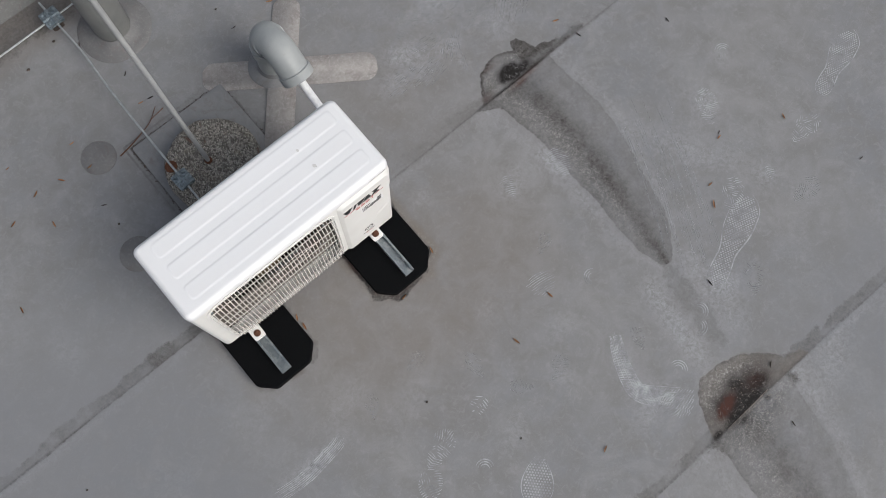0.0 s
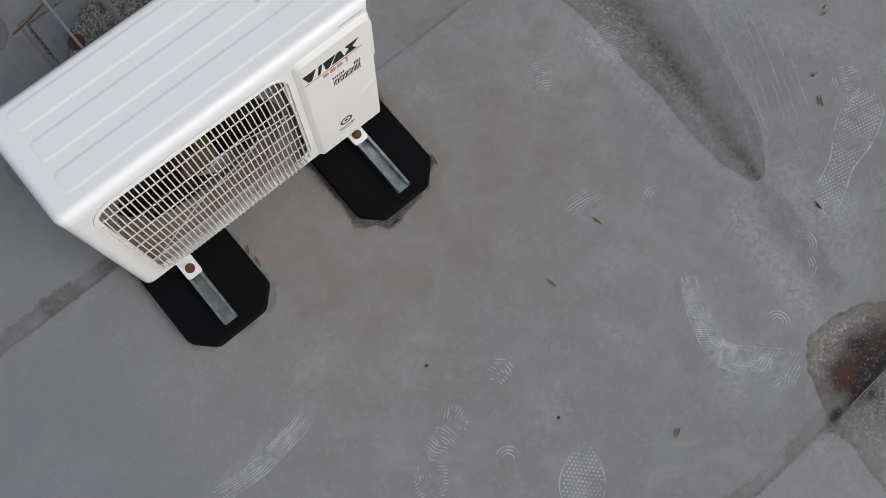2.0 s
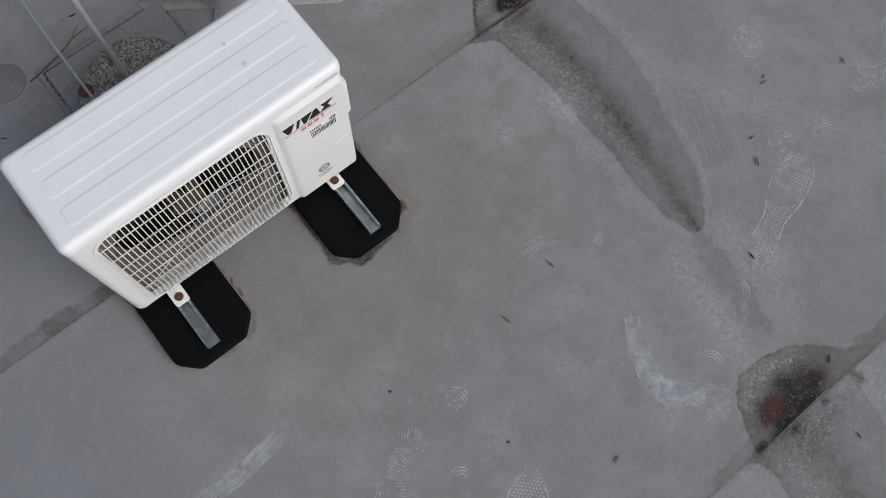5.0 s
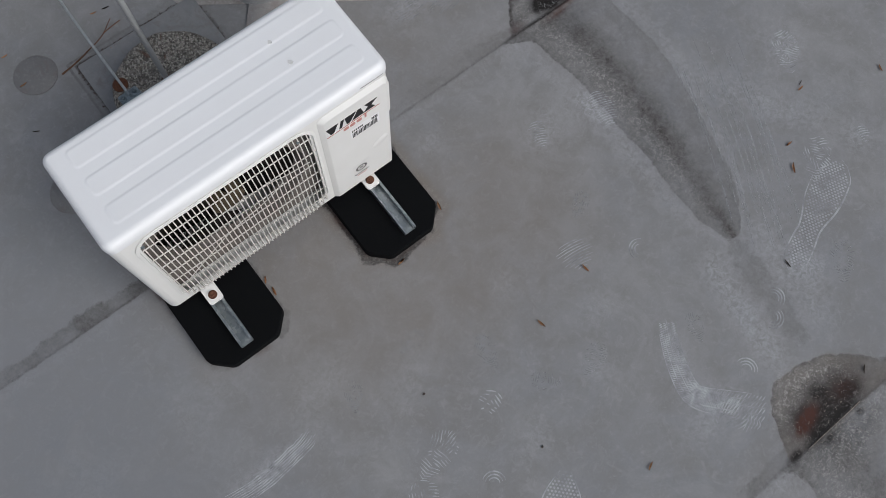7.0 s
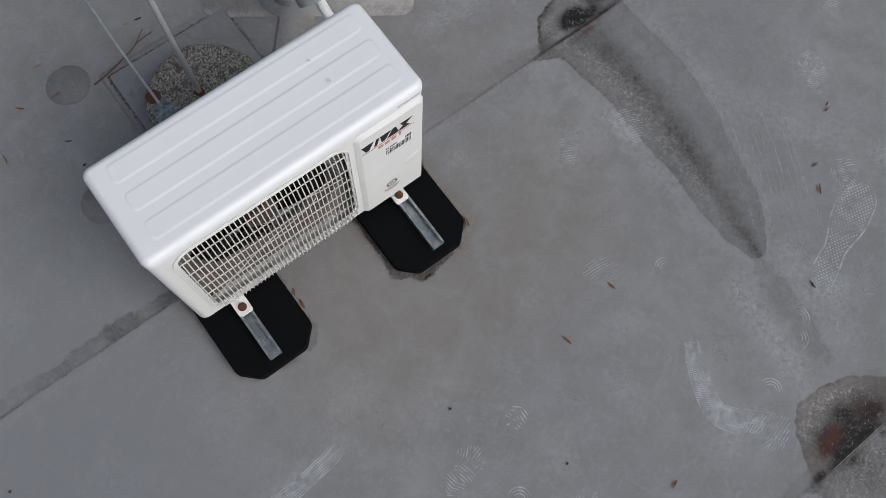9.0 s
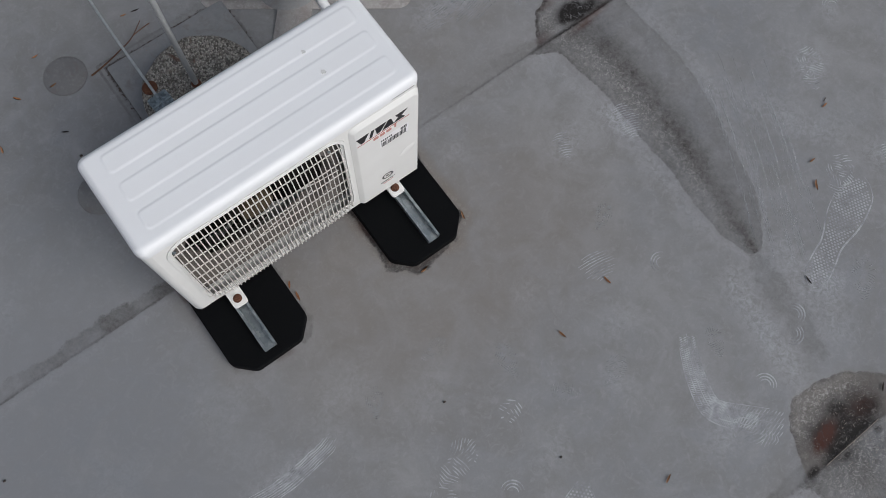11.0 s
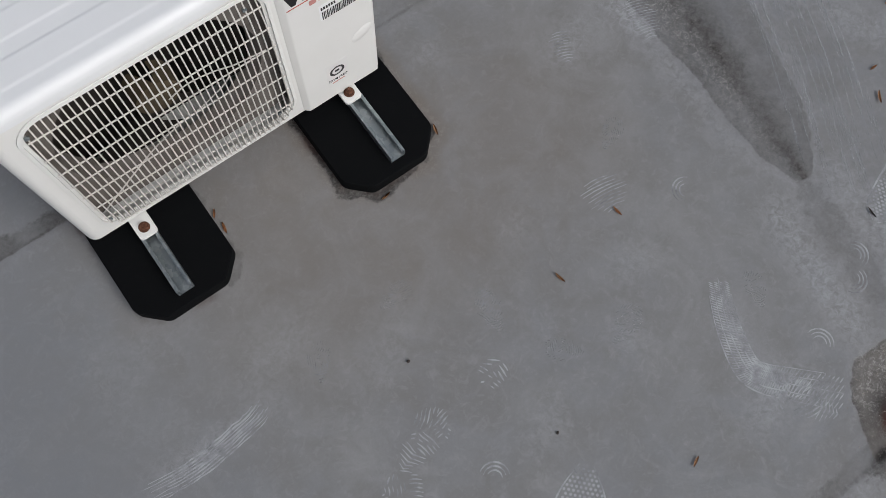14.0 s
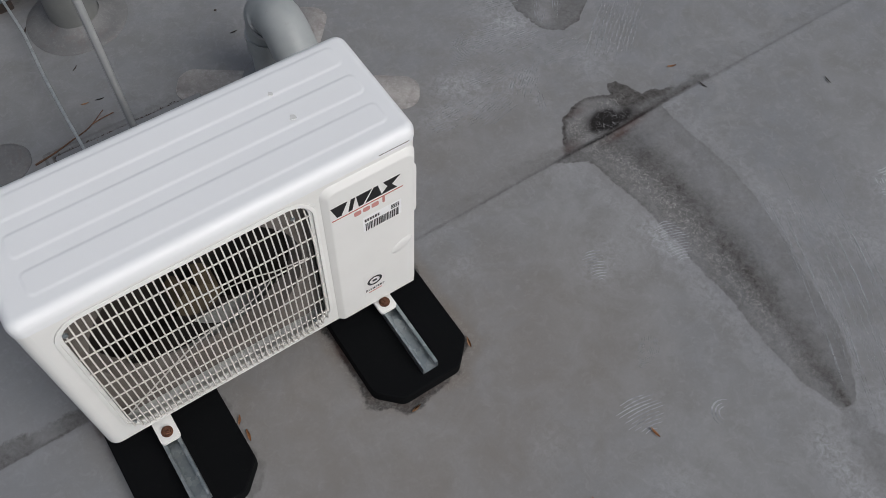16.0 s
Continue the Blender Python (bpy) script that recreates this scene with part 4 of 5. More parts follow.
def front_shell():
    """Casing: front sheet with the rounded opening, sides with rounded upright corners, back and floor."""
    bm = bmesh.new()
    hole = fine(rounded(GX1 - GX0, GZ1 - GZ0, GR, 8, GCX, GCZ), 0.02)
    n = len(hole)
    cz = Z1 - 0.022

    def outer(p, x0, x1, z0, z1):
        dx, dz = p[0] - GCX, p[1] - GCZ
        t = min(((x1 if dx > 0 else x0) - GCX) / dx if abs(dx) > 1e-6 else 1e9, ((z1 if dz > 0 else z0) - GCZ) / dz if abs(dz) > 1e-6 else 1e9)
        return GCX + dx * t, GCZ + dz * t

    fx0, fx1 = X0 + 0.026, X1 - 0.026
    pts = [outer(p, fx0, fx1, Z0, cz) for p in hole]
    hv = [bm.verts.new((x, Y0, z)) for x, z in hole]
    hb = [bm.verts.new((x, Y0 + 0.006, z)) for x, z in hole]
    ov = [bm.verts.new((x, Y0, z)) for x, z in pts]
    corner = {}
    for sx, x in ((0, fx0), (1, fx1)):
        for sz, z in ((0, Z0), (1, cz)):
            corner[sx, sz] = bm.verts.new((x, Y0, z))
    for i in range(n):
        j = (i + 1) % n
        bm.faces.new((hv[i], hv[j], hb[j], hb[i]))
        a, b = ov[i], ov[j]
        same = abs(a.co.x - b.co.x) < 1e-5 or abs(a.co.z - b.co.z) < 1e-5
        if same:
            bm.faces.new((hv[j], hv[i], a, b))
        else:
            c = corner[int(max(a.co.x, b.co.x) > GCX), int(max(a.co.z, b.co.z) > GCZ)]
            bm.faces.new((hv[j], hv[i], a, c, b))
    # rounded upright edges, sides, back
    r = 0.026
    line = [(X1 - r + r * math.sin(t), Y0 + r - r * math.cos(t)) for t in [math.pi / 2 * k / 6 for k in range(7)]]
    line += [(X1, Y1 - r)] + [(X1 - r + r * math.cos(t), Y1 - r + r * math.sin(t)) for t in [math.pi / 2 * k / 6 for k in range(1, 7)]]
    line += [(X0 + r - r * math.sin(t), Y1 - r + r * math.cos(t)) for t in [math.pi / 2 * k / 6 for k in range(7)]]
    line += [(X0 + r - r * math.cos(t), Y0 + r - r * math.sin(t)) for t in [math.pi / 2 * k / 6 for k in range(7)]]
    lo = [bm.verts.new((x, y, Z0)) for x, y in line]
    hi = [bm.verts.new((x, y, cz)) for x, y in line]
    for i in range(len(line) - 1):
        bm.faces.new((lo[i], lo[i + 1], hi[i + 1], hi[i]))
    bm.faces.new(lo[::-1])
    bmesh.ops.remove_doubles(bm, verts=bm.verts[:], dist=0.0002)
    return bm


part("casing", front_shell(), WHITE, unit, angle=40)


def lid():
    """Pressed top sheet: rolled edges, three long raised loops."""
    m = 0.0012
    x0, x1, y0, y1 = X0 - m, X1 + m, Y0 - m, Y1 + m
    nx, ny = 400, 150
    xs, ys = np.linspace(x0, x1, nx), np.linspace(y0, y1, ny)
    x, y = np.meshgrid(xs, ys)
    r = 0.022
    qx = np.maximum(np.maximum(x0 + 0.026 - x, x - (x1 - 0.026)), 0)
    qy = np.maximum(np.maximum(y0 + 0.026 - y, y - (y1 - 0.026)), 0)
    d = 0.026 - np.hypot(qx, qy)
    inside = np.clip(d, 0, r)
    z = Z1 - r + np.sqrt(np.maximum(r * r - (r - inside) ** 2, 0))
    # pull the outermost corner points onto the rounded outline
    over = np.maximum(-d, 0)
    s = np.hypot(qx, qy) + 1e-9
    x = x + np.sign((x0 + x1) / 2 - x) * over * qx / s
    y = y + np.sign((y0 + y1) / 2 - y) * over * qy / s
    for cy in (0.268, 0.183, 0.098):
        h = 0.026
        px = np.maximum(np.abs(x - 0.293) - (0.352 - 0.012), 0)
        py = np.maximum(np.abs(y - cy) - (h - 0.012), 0)
        e = np.hypot(px, py) - 0.012
        z += 0.0013 * step(0.0040, -0.0040, e)
    z += 0.0006 * (cloud(x, y, 6, 81) - 0.5)
    bm = bmesh.new()
    vs = [[bm.verts.new((x[j, i], y[j, i], z[j, i])) for i in range(nx)] for j in range(ny)]
    for j in range(ny - 1):
        for i in range(nx - 1):
            bm.faces.new((vs[j][i], vs[j][i + 1], vs[j + 1][i + 1], vs[j + 1][i]))
    rim = [vs[0][i] for i in range(nx)] + [vs[j][-1] for j in range(1, ny)] + [vs[-1][i] for i in range(nx - 2, -1, -1)] + [vs[j][0] for j in range(ny - 2, 0, -1)]
    low = [bm.verts.new((v.co.x, v.co.y, Z1 - 0.036)) for v in rim]
    for i in range(len(rim)):
        k = (i + 1) % len(rim)
        bm.faces.new((rim[k], rim[i], low[i], low[k]))
    return bm


for x, y, r in ((0.494, 0.173, 0.0065), (0.485, 0.247, 0.005)):
    part("dirt_spot", prism(wobbly(ring(r, 12, x, y), r * 0.2, 3), Z1 - 0.001, Z1 + 0.0032), DIRT, unit, "dried dirt spot")
part("lid", lid(), LID_WHITE, unit, "white pressed steel lid with three long raised loops", 60)

# inside of the fan bay
shroud = bmesh.new()
FX, FZ, FR = 0.188, 0.372, 0.231
hole = ring(FR, 48, FX, FZ)
sq = []
for px, pz in hole:
    dx, dz = px - FX, pz - FZ
    t = min(((X1 - 0.24 if dx > 0 else X0 + 0.03) - FX) / dx if abs(dx) > 1e-6 else 1e9, ((Z1 - 0.04 if dz > 0 else Z0 + 0.02) - FZ) / dz if abs(dz) > 1e-6 else 1e9)
    sq.append((FX + dx * t, FZ + dz * t))
a = [shroud.verts.new((px, Y0 + 0.042, pz)) for px, pz in hole]
b = [shroud.verts.new((px, Y0 + 0.042, pz)) for px, pz in sq]
c = [shroud.verts.new((FX + (px - FX) * 0.97, Y0 + 0.090, FZ + (pz - FZ) * 0.97)) for px, pz in hole]
for i in range(48):
    j = (i + 1) % 48
    shroud.faces.new((a[i], a[j], b[j], b[i]))
    shroud.faces.new((a[j], a[i], c[i], c[j]))
part("fan_shroud", shroud, SHROUD, unit, "dusty beige sheet metal fan ring")
# flat near-black sheet: the bay's deep shade as colour, no coil modelled
part("bay_shade_panel", box(X0 + 0.02, X1 - 0.24, Y0 + 0.170, Y0 + 0.176, Z0 + 0.02, Z1 - 0.04), CAVITY_SHADE, unit, "near-black panel standing for the shade deep behind the fan")


def fan():
    hubm = tube([(FX, Y0 + 0.055, FZ), (FX, Y0 + 0.060, FZ), (FX, Y0 + 0.115, FZ)], [0.042, 0.050, 0.052], 28)
    f = part("fan", hubm, HUB, unit, "dusty brown fan hub")
    bm = bmesh.new()
    rows = []
    for i in range(9):
        r = 0.050 + 0.168 * i / 8
        w = 0.62 + 0.50 * i / 8
        sweep = 0.45 * (i / 8) ** 1.4
        rows.append([bm.verts.new((r * math.cos(sweep + w * (k / 6 - 0.5)), 0.030 * (k / 6 - 0.5) * 2 * (0.9 - 0.3 * i / 8), r * math.sin(sweep + w * (k / 6 - 0.5)))) for k in range(7)])
    for r0, r1 in zip(rows, rows[1:]):
        for k in range(6):
            bm.faces.new((r0[k], r0[k + 1], r1[k + 1], r1[k]))
    bmesh.ops.solidify(bm, geom=bm.faces[:], thickness=0.003)
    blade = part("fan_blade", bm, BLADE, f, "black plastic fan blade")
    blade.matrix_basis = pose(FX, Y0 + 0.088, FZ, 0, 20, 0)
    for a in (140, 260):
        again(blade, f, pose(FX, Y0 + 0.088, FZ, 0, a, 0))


fan()


def grille():
    bm = bmesh.new()
    o = rounded(GX1 - GX0 + 0.012, GZ1 - GZ0 + 0.012, GR + 0.006, 10, GCX, GCZ)
    i_ = rounded(GX1 - GX0 - 0.018, GZ1 - GZ0 - 0.010, GR - 0.007, 10, GCX, GCZ)
    n = len(o)
    rows = []
    lip = rounded(GX1 - GX0 - 0.004, GZ1 - GZ0 - 0.004, GR - 0.002, 10, GCX, GCZ)
    for (pts, y) in ((o, Y0 - 0.001), (o, Y0 - 0.004), (lip, Y0 - 0.0055), (lip, Y0 - 0.001), (i_, Y0 + 0.000), (i_, Y0 + 0.004)):
        rows.append([bm.verts.new((x, y, z)) for x, z in pts])
    for r0, r1 in zip(rows, rows[1:]):
        for k in range(n):
            bm.faces.new((r0[k], r0[(k + 1) % n], r1[(k + 1) % n], r1[k]))
    bmesh.ops.recalc_face_normals(bm, faces=bm.faces[:])
    g = part("fan_grille", bm, WHITE, unit, "cream plastic-coated fan guard")
    count = 37
    w, h = GX1 - GX0 - 0.020, GZ1 - GZ0 - 0.008
    shared = {}

    def reach(d, half, other):
        """Half length of a bar at offset d from the middle of the rounded frame."""
        e = abs(d) - (half - GR)
        return other if e <= 0 else other - GR + math.sqrt(max(0, GR * GR - e * e))

    for i in range(count):
        x = -w / 2 + w * (i + 0.5) / count
        r = round(reach(x, w / 2, h / 2), 4)
        if r not in shared:
            bow = [(0, 0.002 - 0.026 * (1 - abs(u) ** (4 if u > 0 else 36)), u * r) for u in [math.sin(math.pi / 2 * (k / 16 - 1)) for k in range(33)]]
            shared[r] = part("grille_bar", tube(bow, 0.0017, 6), GRILLE_WHITE, g)
            shared[r].matrix_basis = pose(GCX + x, Y0 + 0.001, GCZ)
        else:
            again(shared[r], g, pose(GCX + x, Y0 + 0.001, GCZ))
    for i in range(8):
        z = 0.571 - 0.0627 * i - GCZ
        r = round(reach(z, h / 2, w / 2), 4)
        bar = part("grille_bar", tube([(-r, 0, 0), (0, 0, 0), (r, 0, 0)], 0.0019, 6), GRILLE_WHITE, g)
        bow = -0.002 + 0.026 * (1 - abs(2 * z / h) ** (4 if z > 0 else 36))
        bar.matrix_basis = pose(GCX, Y0 + 0.0050 - bow, GCZ + z)
    # loose sensor lead behind the guard
    for pts in ([(-0.048, 0.160), (-0.004, 0.194), (0.069, 0.250), (0.129, 0.292), (0.190, 0.319), (0.245, 0.332), (0.310, 0.364), (0.330, 0.385)], [(0.420, 0.396), (0.388, 0.402), (0.345, 0.411), (0.301, 0.430), (0.245, 0.440), (0.200, 0.425)]):
        part("sensor_lead", tube(spline([(x, Y0 + 0.012, z) for x, z in pts], 6), 0.0017, 6), GRILLE_WHITE, g, "thin pale lead behind the guard")


grille()


def front_panel():
    """Raised service cover beside the grille."""
    rows = []
    bm = bmesh.new()
    for x0, x1, z0, z1, r, y in ((0.460, 0.677, Z0 + 0.002, 0.620, 0.022, 0.002), (0.461, 0.676, Z0 + 0.002, 0.619, 0.022, -0.0005), (0.4635, 0.674, Z0 + 0.002, 0.6165, 0.021, -0.0018), (0.472, 0.669, Z0 + 0.002, 0.607, 0.019, -0.0092), (0.475, 0.667, Z0 + 0.0025, 0.604, 0.018, -0.0102), (0.478, 0.664, Z0 + 0.004, 0.601, 0.016, -0.0104)):
        pts = rounded(x1 - x0, z1 - z0, r, 6, (x0 + x1) / 2, (z0 + z1) / 2)
        # the lower corners stay square
        pts = [(x, z) if z > (z0 + z1) / 2 else (x0 if x < (x0 + x1) / 2 else x1, z0 + (z - z0) * 0.1) for x, z in pts]
        rows.append([bm.verts.new((x, Y0 + y, z)) for x, z in pts])
    for r0, r1 in zip(rows, rows[1:]):
        for k in range(len(r0)):
            bm.faces.new((r0[k], r0[(k + 1) % len(r0)], r1[(k + 1) % len(r0)], r1[k]))
    bm.faces.new(rows[-1])
    bmesh.ops.remove_doubles(bm, verts=bm.verts[:], dist=0.0001)
    bmesh.ops.recalc_face_normals(bm, faces=bm.faces[:])
    p = part("service_cover", bm, WHITE, unit, "raised white service cover with printed labels", 50)
    # pressed finger recess
    bm = bmesh.new()
    bmesh.ops.create_uvsphere(bm, u_segments=20, v_segments=10, radius=1, matrix=pose(0.636, Y0 - 0.0085, 0.288, 0, -35, 0) @ Matrix.Diagonal((0.034, 0.0055, 0.020, 1)))
    part("finger_grip", bm, WHITE, p)
    return p


cover = front_panel()
FACE = Y0 - 0.0104


def on_face(pts, thick=0.0006):
    bm = prism(pts, 0.0, thick)
    bm.transform(pose(0, FACE, 0, 90, 0, 0))
    return bm


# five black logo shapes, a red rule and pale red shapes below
lx, lz, lh = 0.476, 0.522, 0.037
logo = bmesh.new()
def lean(x0, x1, x2, x3):
    """A shape from x0..x1 at its foot to x2..x3 at its head."""
    return on_face([(lx + x0, lz), (lx + x1, lz), (lx + x3, lz + lh), (lx + x2, lz + lh)])


for spans in ((0.012, 0.022, 0.000, 0.038), (0.038, 0.047, 0.046, 0.056), (0.062, 0.072, 0.058, 0.094), (0.078, 0.116, 0.098, 0.108)):
    join(logo, lean(*spans))
for x0, x1, z0, z1 in ((0.114, 0.152, 0.0, 0.5), (0.152, 0.124, 1.0, 0.5)):
    join(logo, on_face([(lx + x0, lz + lh * z0), (lx + x1, lz + lh * z0), (lx + 0.140, lz + lh * z1), (lx + 0.130, lz + lh * z1)] if z0 == 0 else [(lx + 0.130, lz + lh * z1), (lx + 0.140, lz + lh * z1), (lx + 0.160, lz + lh), (lx + 0.120, lz + lh)]))
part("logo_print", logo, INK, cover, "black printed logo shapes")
part("rule_print", on_face([(0.476, 0.5135), (0.641, 0.5135), (0.641, 0.5158), (0.476, 0.5158)]), RED, cover, "thin red printed rule")
sub = bmesh.new()
for i in range(4):
    join(sub, on_face(rounded(0.0165 if i < 3 else 0.006, 0.0145 if i < 3 else 0.021, 0.004 if i < 3 else 0.0024, 4, 0.534 + 0.0205 * i, 0.4995 + (0.003 if i == 3 else 0))))
part("small_logo_print", sub, PALE_RED, cover, "small red printed logo shapes")
label = part("barcode_label", on_face([(0.544, 0.42000), (0.637, 0.42000), (0.637, 0.4720), (0.544, 0.4720)], 0.0004), STICKER, cover, "white paper barcode label")
bars = bmesh.new()
rnd = random.Random(11)
x = 0.549
while x < 0.630:
    w = rnd.choice((0.0016, 0.0024, 0.0032))
    join(bars, on_face([(x, 0.4200), (x + w, 0.4200), (x + w, 0.4470), (x, 0.4470)], 0.0008))
    x += w + rnd.choice((0.0014, 0.002))
for k in range(6):
    x = 0.548 + 0.0062 * k
    join(bars, on_face([(x, 0.4540), (x + 0.0042, 0.4540), (x + 0.0042, 0.4630), (x, 0.4630)], 0.0008))
for j in range(3):
    for k in range(4):
        x, z = 0.612 + 0.0052 * k, 0.4520 + 0.0052 * j
        join(bars, on_face([(x, z), (x + 0.0038, z), (x + 0.0038, z + 0.0038), (x, z + 0.0038)], 0.0008))
part("barcode", bars, INK, label, "black bars")
badge = part("inverter_badge", on_face([(0.532, 0.135), (0.590, 0.135), (0.590, 0.232), (0.532, 0.232)], 0.0003), BADGE, cover, "pale square badge sticker")
rg = bmesh.new()
for r0, r1 in ((0.0185, 0.0125),):
    for k in range(28):
        t0, t1 = 2 * math.pi * k / 28, 2 * math.pi * (k + 1) / 28
        rg.faces.new([rg.verts.new((0.560 + r * 1.08 * math.cos(t), FACE - 0.0008, 0.196 + r * math.sin(t))) for r, t in ((r0, t0), (r0, t1), (r1, t1), (r1, t0))])
join(rg, on_face(rounded(0.012, 0.008, 0.003, 3, 0.560, 0.196), 0.0008))
part("badge_ring", rg, INK, badge, "black ring print")
fc = bpy.data.curves.new("badge_text", "FONT")
fc.body, fc.size, fc.extrude, fc.align_x = "inverter", 0.0160, 0.0003, "CENTER"
words = new("badge_text", fc)
words.parent = badge
words.matrix_basis = pose(0.560, FACE - 0.0008, 0.1585, 90, 0, 0)
fc.materials.append(INK)
part("badge_line", on_face([(0.543, 0.148), (0.578, 0.148), (0.578, 0.1515), (0.543, 0.1515)], 0.0008), PALE_RED, badge, "faint red print bar")

# solid grey strip drawn as the gap's shadow line, and side valve cover
part("gap_shade_strip", box(0.596, 0.664, Y0 - 0.0020, Y0 + 0.004, Z1 - 0.0300, Z1 - 0.0288), SHROUD, unit, "thin grey strip standing for the shaded gap under the lid")
bm = box(X1 - 0.010, X1 + 0.027, 0.066, 0.240, 0.300, 0.480, 0.018, 5)
part("valve_cover", bm, WHITE, unit, "white bulging valve cover")
for x in (-0.045, 0.400):
    for z in (0.150, 0.585):
        bm = tube([(x, Y0 - 0.002, z), (x, Y0 - 0.0065, z), (x, Y0 - 0.0075, z)], [0.005, 0.005, 0.003], 10)
        part("screw", bm, ZINC, unit, "small screw head")


def foot(x, y):
    f = part("foot", prism(rounded(0.046, 0.092, 0.009, 4), 0.0, 0.009, 0.002, 2), WHITE, unit, "white foot bracket")
    f.matrix_basis = pose(x, y, 0.0672)
    bm = prism(ring(0.0135, 20, 0, -0.022), 0.009, 0.0115, 0.0006)
    w = part("washer", bm, RUST, f, "rusty washer")
    bm = join(prism(ring(0.0098, 6, 0, -0.022), 0.0115, 0.0200, 0.001), prism(ring(0.0045, 10, 0, -0.022), 0.0195, 0.0285, 0.001))
    part("bolt", bm, RUST, f, "rusty bolt head")
    b = part("foot", prism(rounded(0.052, 0.060, 0.010, 4), 0.0, 0.017, 0.002, 2), WHITE, unit, "white foot bracket")
    b.matrix_basis = pose(x, 0.310, 0.0672)


for x, y in ((0.000, 0.021), (0.578, 0.033)):
    foot(x, y)

# ---- lightning rod in its concrete base ----
mast = root("lightning_rod", pose(0.268, 0.637, 0.0055), "tall thin grey lightning rod in a round concrete base", "lightning rod")
bm = bmesh.new()
rows = []
for r, z in ((0.150, 0.0), (0.186, 0.0), (0.188, 0.05), (0.184, 0.104), (0.176, 0.114), (0.140, 0.117), (0.08, 0.116), (0.03, 0.115)):
    rows.append([bm.verts.new((r * (1 + 0.012 * math.sin(5 * t + 1) + 0.008 * math.sin(11 * t)) * math.cos(t), r * (1 + 0.012 * math.sin(5 * t + 1) + 0.008 * math.sin(11 * t)) * math.sin(t), z + 0.0025 * math.sin(3 * t + 30 * r))) for t in [2 * math.pi * k / 72 for k in range(72)]])
for r0, r1 in zip(rows, rows[1:]):
    for k in range(72):
        bm.faces.new((r0[k], r0[(k + 1) % 72], r1[(k + 1) % 72], r1[k]))
bm.faces.new(rows[-1])
bm.faces.new(rows[0][::-1])
bm.transform(pose(0.008, -0.016, 0) @ Matrix.Diagonal((1.0, 1.0, 1, 1)))
part("concrete_base", bm, CONCRETE, mast, "weathered exposed-aggregate concrete disc with rust stains", 60)
part("rod", tube([(0, 0, 0.112), (-0.005, 0, 0.9), (-0.014, 0, 1.9), (-0.015, 0, 2.0)], [0.0088, 0.0086, 0.0080, 0.004], 16), POLE, mast, "pale grey rod")
part("rust_plug", prism(ring(0.024, 20, -0.124, 0.070), 0.10, 0.1185, 0.001), RUST, mast, "rusty filled hole")
part("rod_socket", tube([(0, 0, 0.112), (0, 0, 0.122), (0, 0, 0.125)], [0.016, 0.014, 0.010], 16), RUST, mast, "rusty socket round the rod")


# ---- conductors and clamps ----
def conductor(points, radius, label):
    ob = part("lightning_conductor", tube(spline(points, 10), radius * 0.95, 10), WIRE)
    return tagged(ob, label, "conductor wire", "roof conductors")


conductor([(0.147, 0.500, 0.128), (0.148, 0.60, 0.134), (0.147, 0.70, 0.130), (0.147, 0.82, 0.105), (0.148, 1.00, 0.075), (0.152, 1.17, 0.055), (0.162, 1.36, 0.045), (0.158, 1.50, 0.050), (0.153, 1.64, 0.062)], 0.0046, "galvanised conductor wire running from the rod base to the parapet")
conductor([(-9.0, 1.555, 0.045), (-2.0, 1.545, 0.045), (-0.4, 1.548, 0.048), (0.155, 1.556, 0.050), (0.5, 1.565, 0.048), (2.0, 1.56, 0.045), (9.0, 1.56, 0.045)], 0.0042, "galvanised conductor wire laid along the parapet")


def cross_clamp(m, size, label):
    e = root("wire_clamp", m, label, "wire clamp", "wire clamps")
    part("lower_plate", prism(rounded(size, size, 0.006, 3), -0.009, -0.004, 0.001), CLAMP, e)
    part("upper_plate", prism(rounded(size, size, 0.006, 3), 0.004, 0.009, 0.001), CLAMP, e)
    ridge = join(tube([(-size / 2, 0, 0.006), (size / 2, 0, 0.006)], 0.0075, 10), tube([(0, -size / 2, 0.006), (0, size / 2, 0.006)], 0.0075, 10))
    part("ridge", ridge, CLAMP, e)
    q = size * 0.31
    first = None
    for sx in (-1, 1):
        for sy in (-1, 1):
            if first is None:
                first = part("clamp_bolt", join(prism(ring(0.0068, 6), 0.009, 0.0165, 0.001), prism(ring(0.0036, 8), -0.016, 0.021)), CLAMP, e)
                first.matrix_basis = pose(sx * q, sy * q, 0)
            else:
                again(first, e, pose(sx * q, sy * q, 0))
    return e


cross_clamp(pose(0.148, 0.632, 0.134, 0, 0, 4), 0.066, "four-bolt galvanised wire clamp on the concrete base")
cross_clamp(pose(0.154, 1.558, 0.055, 0, 0, 2), 0.075, "dark weathered four-bolt wire clamp joining two conductors")

# support block of the far clamp
bm = prism(rounded(0.05, 0.05, 0.008, 3), 0.0, 0.040, 0.004)
ob = part("wire_holder", bm, DARKBIT)
ob.matrix_basis = pose(0.154, 1.558, 0.0)
tagged(ob, "small dark roof conductor holder under the clamp", "wire holder")

